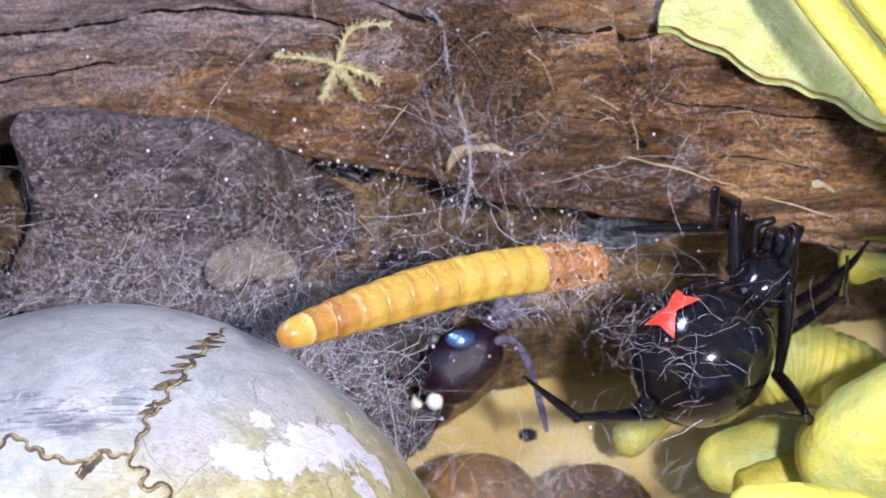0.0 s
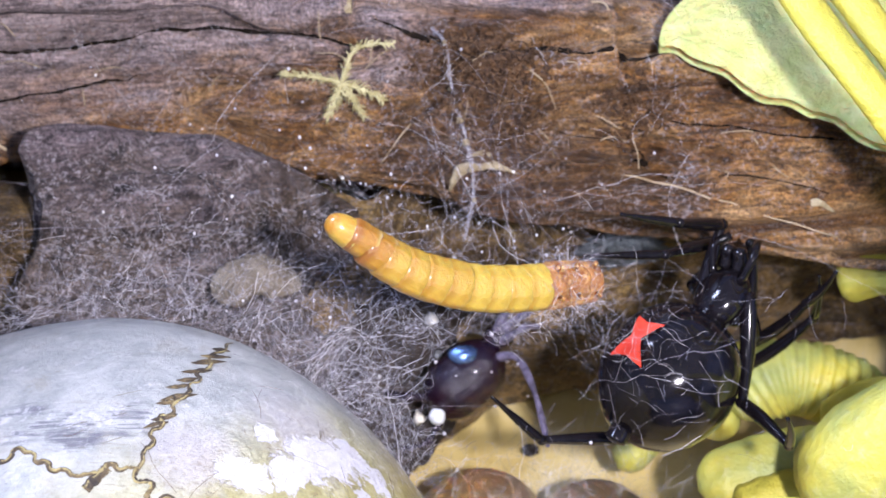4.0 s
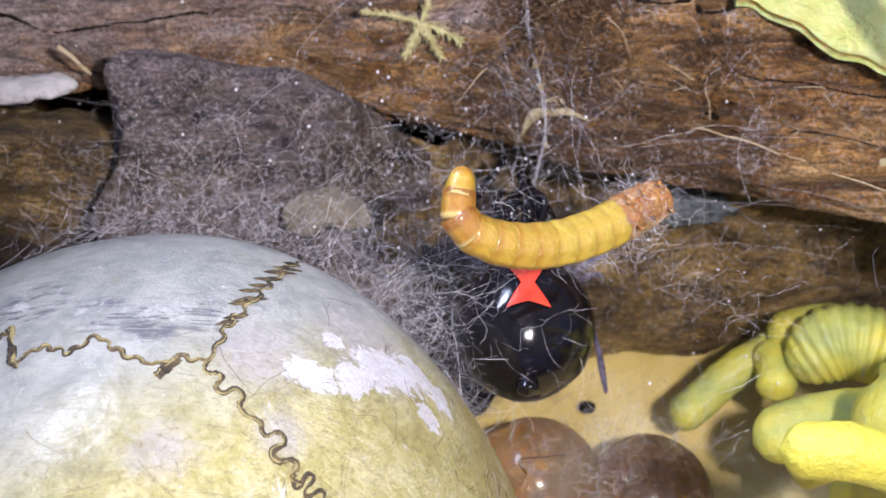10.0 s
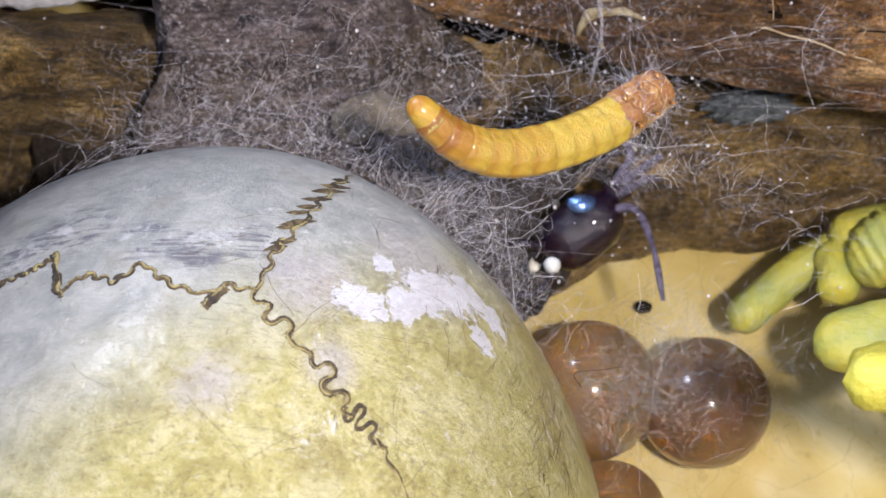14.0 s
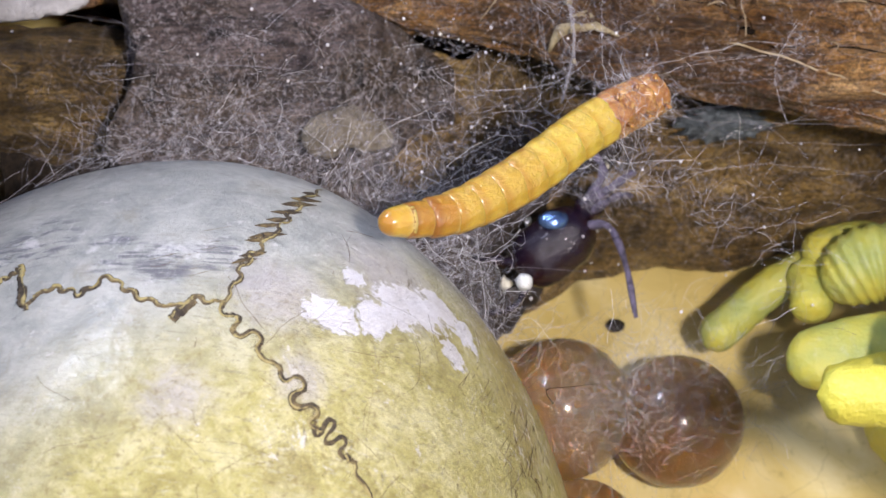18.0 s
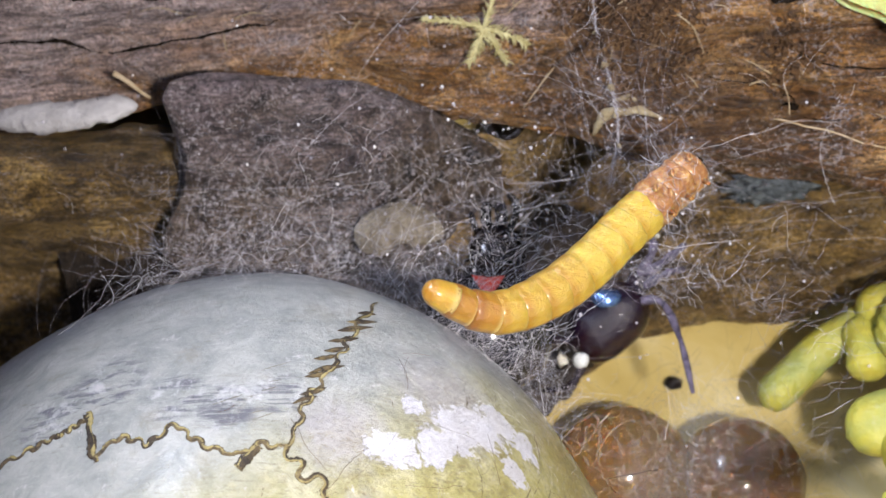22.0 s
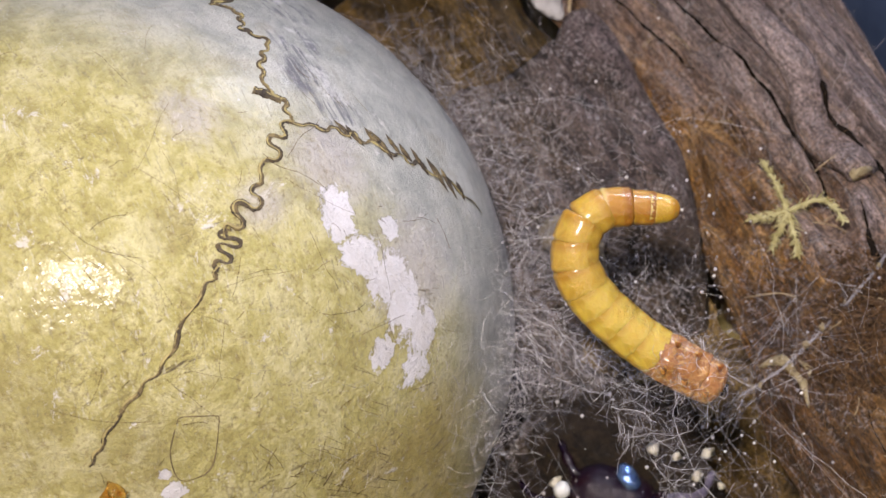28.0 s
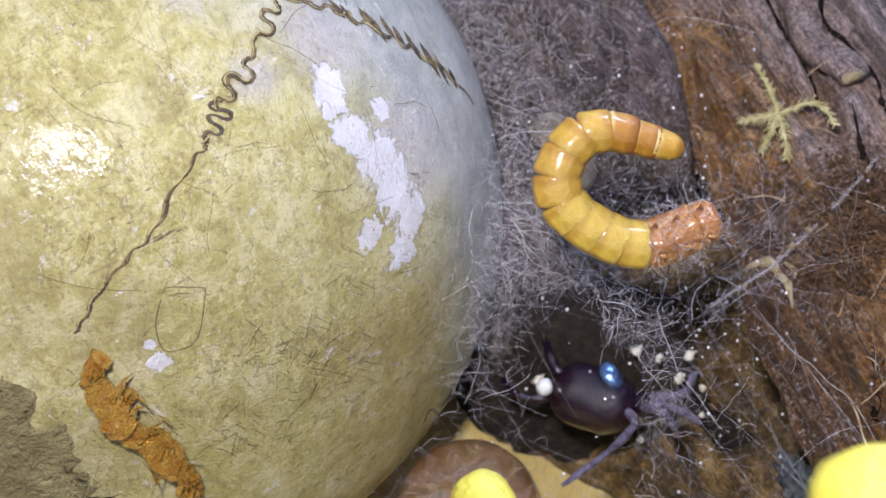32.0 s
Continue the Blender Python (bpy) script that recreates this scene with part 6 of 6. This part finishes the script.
def spider_rows():
    rows, legs = [], [[] for _ in spider_legs]
    for t, place, turn, lean, feet in STANCES:
        a = radians(turn)
        deep = lerp_at(t, ((5.0, 0.12), (6.0, 0.0), (6.5, 0.4), (7.0, 0.85), (9.0, 0.75), (10.0, 0.6)))
        head = (RIGHT * math.cos(a) + RISE * math.sin(a) - FACE * deep).normalized()
        belly = FACE + RIGHT * lean[0] + RISE * lean[1]
        m3 = frame_of(head, (belly - head * belly.dot(head)).normalized())
        rows.append((t, Matrix.Translation(place * U) @ m3.to_4x4()))
        inv = m3.transposed()
        for k, (hip, sizes, pieces) in enumerate(spider_legs):
            at = m3 @ hip
            out = (at - head * at.dot(head)).normalized()
            joints = feet[k]
            if joints is None:
                ways = [(out * 0.3 - FACE + head * 0.3).normalized(), (FACE * 0.5 + head * 0.5 - out * 0.4).normalized(), (-FACE + out * 0.2).normalized()]
            else:
                ways = []
                for (r, u), size, sign in zip(joints, sizes, (-1, 1, 1)):
                    r, u = r - at.dot(RIGHT), u - at.dot(RISE)
                    flat = math.hypot(r, u)
                    if flat > size:
                        r, u = r * size / flat, u * size / flat
                    d = RIGHT * r + RISE * u + FACE * (sign * math.sqrt(max(0.0, size * size - r * r - u * u)))
                    ways.append(d.normalized())
                    at = at + d
            before, row = m3, [t]
            for way, size, base in zip(ways, (0.0, *sizes), (hip, V(sizes[0], 0, 0), V(sizes[1], 0, 0))):
                turned = frame_of(way, out if abs(way.dot(out)) < 0.98 else FACE)
                row.append(Matrix.Translation(base * U) @ (before.transposed() @ turned).to_4x4())
                before = turned
            legs[k].append(row)
    return rows, legs


def motions():
    spine(0, (1.07, -0.22, 2.44), (0.66, -0.36, 2.63), (0.37, -0.48, 2.75), (0.06, -0.64, 2.87), (-0.25, -0.81, 2.98))
    spine(0.5, (1.00, -0.29, 2.44), (0.61, -0.42, 2.63), (0.28, -0.43, 2.84), (0.07, -0.33, 3.04), (-0.07, -0.19, 3.21))
    spine(1, (1.07, -0.30, 2.39), (0.66, -0.41, 2.60), (0.38, -0.42, 2.78), (0.14, -0.31, 3.00), (-0.03, -0.08, 3.25))
    spine(1.5, (1.03, -0.30, 2.42), (0.63, -0.40, 2.63), (0.35, -0.40, 2.82), (0.13, -0.29, 3.02), (0.02, -0.09, 3.21))
    spine(2, (1.09, -0.27, 2.40), (0.73, -0.37, 2.57), (0.35, -0.42, 2.80), (0.14, -0.32, 3.00), (0.05, -0.08, 3.19))
    spine(2.5, (1.08, -0.27, 2.40), (0.62, -0.44, 2.61), (0.30, -0.42, 2.83), (0.12, -0.28, 3.04), (0.06, -0.08, 3.19))
    spine(4.5, (1.03, -0.22, 2.46), (0.63, -0.35, 2.65), (0.30, -0.41, 2.84), (0.07, -0.39, 3.01), (-0.10, -0.37, 3.13))
    spine(5, (1.00, -0.24, 2.47), (0.64, -0.37, 2.64), (0.30, -0.43, 2.83), (0.05, -0.41, 3.01), (-0.11, -0.30, 3.17))
    spine(5.5, (1.08, -0.15, 2.46), (0.72, -0.35, 2.61), (0.47, -0.49, 2.73), (0.24, -0.60, 2.89), (0.06, -0.67, 3.06))
    spine(6, (1.04, -0.31, 2.40), (0.74, -0.39, 2.56), (0.42, -0.47, 2.75), (0.19, -0.48, 2.93), (0.04, -0.40, 3.12))
    spine(6.5, (1.07, -0.31, 2.39), (0.71, -0.43, 2.57), (0.41, -0.51, 2.79), (0.22, -0.53, 3.00), (0.18, -0.47, 3.20))
    spine(7, (1.07, -0.18, 2.46), (0.80, -0.34, 2.58), (0.56, -0.53, 2.75), (0.40, -0.71, 2.93), (0.28, -0.88, 3.17))
    spine(7.5, (1.08, -0.19, 2.45), (0.76, -0.33, 2.62), (0.49, -0.51, 2.79), (0.29, -0.64, 3.01), (0.31, -0.65, 3.23))
    spine(8, (1.09, -0.18, 2.44), (0.78, -0.37, 2.57), (0.47, -0.53, 2.75), (0.25, -0.58, 2.99), (0.33, -0.52, 3.13))
    spine(8.5, (1.04, -0.18, 2.47), (0.67, -0.39, 2.62), (0.37, -0.48, 2.82), (0.18, -0.49, 3.03), (0.25, -0.39, 3.15))
    spine(9, (1.08, -0.15, 2.47), (0.79, -0.37, 2.54), (0.46, -0.46, 2.70), (0.20, -0.42, 2.90), (0.22, -0.20, 3.01))
    spine(9.5, (1.04, -0.16, 2.49), (0.67, -0.40, 2.61), (0.37, -0.51, 2.79), (0.16, -0.52, 2.99), (0.16, -0.43, 3.13))
    spine(10, (1.04, -0.14, 2.50), (0.70, -0.40, 2.58), (0.40, -0.54, 2.70), (0.16, -0.54, 2.86), (0.17, -0.35, 2.96))
    spine(10.5, (1.00, -0.16, 2.52), (0.71, -0.38, 2.60), (0.41, -0.55, 2.76), (0.17, -0.66, 2.96), (0.08, -0.67, 3.15))
    spine(11, (1.00, -0.02, 2.59), (0.71, -0.30, 2.63), (0.41, -0.53, 2.70), (0.17, -0.64, 2.79), (-0.01, -0.61, 2.93))
    spine(11.5, (0.97, -0.06, 2.60), (0.65, -0.32, 2.66), (0.36, -0.55, 2.74), (0.12, -0.67, 2.84), (-0.04, -0.70, 2.95))
    spine(12, (0.98, -0.04, 2.60), (0.68, -0.33, 2.64), (0.38, -0.55, 2.71), (0.14, -0.67, 2.79), (-0.07, -0.68, 2.93))
    spine(12.5, (0.90, -0.07, 2.64), (0.59, -0.32, 2.71), (0.29, -0.53, 2.80), (0.06, -0.63, 2.93), (-0.10, -0.63, 3.08))
    spine(13, (0.88, -0.10, 2.63), (0.61, -0.32, 2.69), (0.30, -0.52, 2.77), (0.05, -0.62, 2.88), (-0.15, -0.54, 3.06))
    spine(13.5, (0.88, -0.12, 2.62), (0.56, -0.38, 2.68), (0.28, -0.57, 2.76), (0.01, -0.64, 2.90), (-0.17, -0.57, 3.06))
    spine(14, (0.77, -0.16, 2.67), (0.48, -0.41, 2.72), (0.16, -0.59, 2.84), (-0.06, -0.63, 2.99), (-0.22, -0.56, 3.15))
    spine(14.5, (0.74, -0.22, 2.65), (0.47, -0.42, 2.72), (0.15, -0.55, 2.86), (-0.11, -0.52, 3.05), (-0.24, -0.38, 3.21))
    spine(16.5, (0.82, -0.16, 2.64), (0.54, -0.40, 2.68), (0.26, -0.58, 2.77), (-0.04, -0.67, 2.92), (-0.23, -0.62, 3.07))
    spine(17, (0.82, -0.13, 2.66), (0.55, -0.38, 2.69), (0.27, -0.60, 2.75), (0.00, -0.74, 2.85), (-0.23, -0.75, 3.00))
    spine(17.5, (0.87, -0.11, 2.63), (0.53, -0.41, 2.69), (0.25, -0.62, 2.76), (-0.02, -0.76, 2.85), (-0.23, -0.79, 2.97))
    spine(18, (0.88, -0.09, 2.64), (0.59, -0.31, 2.70), (0.31, -0.57, 2.74), (0.04, -0.77, 2.80), (-0.23, -0.89, 2.92))
    spine(18.5, (0.84, -0.12, 2.65), (0.52, -0.41, 2.69), (0.24, -0.62, 2.76), (-0.02, -0.77, 2.85), (-0.23, -0.87, 2.93))
    spine(19, (0.87, -0.13, 2.62), (0.59, -0.33, 2.69), (0.34, -0.54, 2.74), (0.05, -0.73, 2.82), (-0.24, -0.85, 2.95))
    spine(19.5, (0.82, -0.30, 2.56), (0.50, -0.48, 2.67), (0.22, -0.62, 2.80), (-0.04, -0.68, 2.98), (-0.21, -0.63, 3.16))
    spine(20, (0.86, -0.20, 2.59), (0.59, -0.43, 2.64), (0.31, -0.62, 2.74), (0.04, -0.70, 2.90), (-0.15, -0.70, 3.08))
    spine(20.5, (0.93, -0.14, 2.57), (0.63, -0.40, 2.62), (0.30, -0.62, 2.72), (0.03, -0.69, 2.86), (-0.16, -0.62, 3.03))
    spine(21, (0.93, -0.15, 2.57), (0.59, -0.42, 2.64), (0.31, -0.62, 2.71), (0.08, -0.72, 2.81), (-0.11, -0.68, 2.96))
    spine(21.5, (0.93, -0.21, 2.53), (0.63, -0.39, 2.63), (0.30, -0.54, 2.77), (0.03, -0.56, 2.94), (-0.16, -0.40, 3.15))
    spine(22, (0.84, -0.01, 2.71), (0.56, -0.28, 2.74), (0.27, -0.56, 2.77), (-0.01, -0.72, 2.87), (-0.26, -0.69, 3.05))
    spine(22.5, (0.80, -0.14, 2.66), (0.48, -0.40, 2.73), (0.19, -0.58, 2.81), (-0.07, -0.67, 2.94), (-0.27, -0.63, 3.10))
    spine(23, (0.81, -0.12, 2.67), (0.53, -0.38, 2.70), (0.24, -0.59, 2.78), (-0.03, -0.73, 2.88), (-0.29, -0.76, 3.03))
    spine(23.5, (0.83, -0.10, 2.66), (0.47, -0.38, 2.74), (0.18, -0.62, 2.80), (-0.10, -0.82, 2.87), (-0.28, -0.88, 2.95))
    spine(24, (0.78, -0.13, 2.68), (0.53, -0.41, 2.68), (0.28, -0.66, 2.71), (-0.02, -0.88, 2.79), (-0.31, -1.00, 2.91))
    spine(24.5, (0.77, -0.11, 2.70), (0.53, -0.38, 2.70), (0.22, -0.64, 2.76), (-0.08, -0.84, 2.85), (-0.34, -1.01, 2.92))
    spine(25, (0.74, -0.11, 2.72), (0.50, -0.37, 2.73), (0.24, -0.65, 2.74), (-0.05, -0.89, 2.80), (-0.33, -1.08, 2.88))
    spine(25.5, (0.78, -0.16, 2.66), (0.50, -0.37, 2.73), (0.23, -0.60, 2.78), (-0.02, -0.84, 2.81), (-0.23, -1.15, 2.76))
    spine(26.1, (0.78, -0.14, 2.67), (0.49, -0.38, 2.73), (0.21, -0.59, 2.8), (-0.06, -0.74, 2.92), (-0.33, -0.82, 3.02))
    spine(26.6, (0.78, -0.13, 2.68), (0.47, -0.38, 2.74), (0.19, -0.57, 2.82), (-0.05, -0.58, 3.0), (-0.25, -0.42, 3.14))
    spine(27.05, (0.78, -0.12, 2.68), (0.46, -0.39, 2.75), (0.17, -0.54, 2.85), (-0.01, -0.41, 3.05), (0.0, -0.13, 3.17))
    spine(27.5, (0.78, -0.11, 2.69), (0.45, -0.39, 2.75), (0.16, -0.52, 2.87), (0.05, -0.36, 3.04), (0.22, -0.10, 3.07))
    spine(28, (0.78, -0.13, 2.68), (0.46, -0.37, 2.75), (0.17, -0.50, 2.88), (0.03, -0.38, 3.04), (0.18, -0.09, 3.10))
    spine(28.5, (0.74, -0.20, 2.67), (0.45, -0.41, 2.74), (0.15, -0.46, 2.91), (-0.05, -0.29, 3.15), (-0.10, -0.04, 3.32))
    spine(29, (0.78, -0.16, 2.67), (0.45, -0.42, 2.73), (0.16, -0.54, 2.86), (-0.11, -0.54, 3.04), (-0.35, -0.45, 3.25))
    spine(29.5, (0.81, -0.11, 2.67), (0.43, -0.39, 2.76), (0.12, -0.57, 2.87), (-0.15, -0.66, 2.99), (-0.36, -0.70, 3.12))
    spine(30, (0.82, -0.10, 2.67), (0.50, -0.39, 2.72), (0.17, -0.63, 2.80), (-0.12, -0.78, 2.91), (-0.36, -0.87, 3.02))
    spine(30.5, (0.79, -0.07, 2.71), (0.44, -0.41, 2.75), (0.08, -0.66, 2.84), (-0.19, -0.81, 2.94), (-0.35, -0.87, 3.01))
    spine(31, (0.79, -0.15, 2.66), (0.46, -0.42, 2.73), (0.19, -0.55, 2.83), (0.03, -0.38, 3.04), (0.20, -0.09, 3.09))
    spine(31.5, (0.65, -0.03, 2.82), (0.49, -0.42, 2.71), (0.20, -0.57, 2.82), (0.11, -0.39, 2.98), (0.36, -0.14, 2.95))
    spine(32, (0.62, -0.03, 2.84), (0.55, -0.35, 2.71), (0.26, -0.57, 2.78), (0.13, -0.40, 2.96), (0.35, -0.09, 2.98))
    stance(0, (1.59, -0.33, 1.83), 48, (-0.98, 0.89), SPREAD)
    stance(0.5, (1.52, -0.36, 1.81), 48, (-0.98, 0.89), SPREAD)
    stance(1, (1.48, -0.36, 1.79), 48, (-0.95, 0.86), SPREAD)
    stance(2, (1.37, -0.38, 1.75), 48, (-0.95, 0.86), SPREAD)
    stance(2.5, (1.39, -0.38, 1.78), 50, (-0.95, 0.86), SPREAD)
    stance(4.5, (1.43, -0.4, 1.94), 54, (-0.98, 0.69), CLENCH)
    stance(5, (1.44, -0.41, 1.98), 55, (-0.98, 0.69), CLENCH)
    stance(5.5, (1.4, -0.27, 1.96), 54, (-0.85, 0.6), CLENCH)
    stance(6, (1.3, -0.42, 1.9), 52, (-0.72, 0.55), REACH)
    stance(6.5, (1.03, -0.4, 1.86), 65, (-0.2, 0.6), DANGLE)
    stance(7, (0.92, -0.31, 2.0), 80, (0, 0.8), FOLD)
    stance(7.5, (0.8, -0.4, 1.98), 90, (0, 0.8), TUCK)
    stance(8, (0.72, -0.4, 1.95), 90, (0, 0.8), TUCK)
    stance(9, (0.66, -0.38, 1.9), 90, (0, 0.8), TUCK)
    stance(10, (0.47, -0.4, 1.88), 90, (0, 0.8), TUCK)
    stance(10.5, (0.5, -0.32, 1.75), 90, (0, 0.8), TUCK)
    stance(11, (0.4, -0.12, 1.6), 85, (-0.1, 0.6), TUCK)
    stance(11.5, (0.2, -0.16, 1.45), 70, (-0.5, 0.5), TUCK)
    stance(12, (0.05, -0.15, 1.45), 55, (-0.8, 0.4), TUCK)
    stance(12.5, (-0.5, -0.08, 1.1), 55, (-0.8, 0.4), TUCK)
    stance(13, (-0.9, -0.3, 0.9), 70, (0, 0.3), TUCK)
    stance(19, (-0.9, -0.3, 0.9), 80, (0, 0.3), TUCK)
    stance(19.5, (0.02, -0.1, 1.35), 90, (0, 0.5), TUCK)
    stance(20, (0.2, -0.04, 1.46), 90, (0, 0.5), LIFT)
    stance(20.5, (0.26, -0.06, 1.44), 90, (0, 0.6), HOOK)
    stance(21, (0.28, -0.06, 1.42), 90, (-0.1, 0.6), CLIMB)
    stance(21.5, (0.24, -0.3, 1.5), 85, (-0.2, 0.6), PROBE)
    stance(22, (-0.05, 0.0, 1.3), 85, (0, 0.5), TUCK)
    stance(22.5, (-0.7, -0.15, 1.0), 80, (0, 0.3), TUCK)
    stance(23, (-0.9, -0.3, 0.9), 80, (0, 0.3), TUCK)
    stance(27, (-0.5, -0.25, 0.85), 80, (0, 0.3), TUCK)
    stance(28, (-0.32, -0.2, 0.9), 80, (0, 0.3), TUCK)
    stance(28.5, (-0.4, -0.1, 0.95), 80, (0, 0.3), TUCK)
    stance(29, (-0.8, -0.3, 0.9), 80, (0, 0.3), TUCK)
    stance(32, (-0.9, -0.3, 0.9), 80, (0, 0.3), TUCK)
    rows, each = larva_rows()
    walk(larva, rows)
    for ob, r in zip(larva_parts, each):
        walk(ob, r)
    rows, legs = spider_rows()
    walk(spider, rows)
    for (hip, sizes, pieces), r in zip(spider_legs, legs):
        for k, ob in enumerate(pieces):
            walk(ob, [(row[0], row[k + 1]) for row in r])


motions()
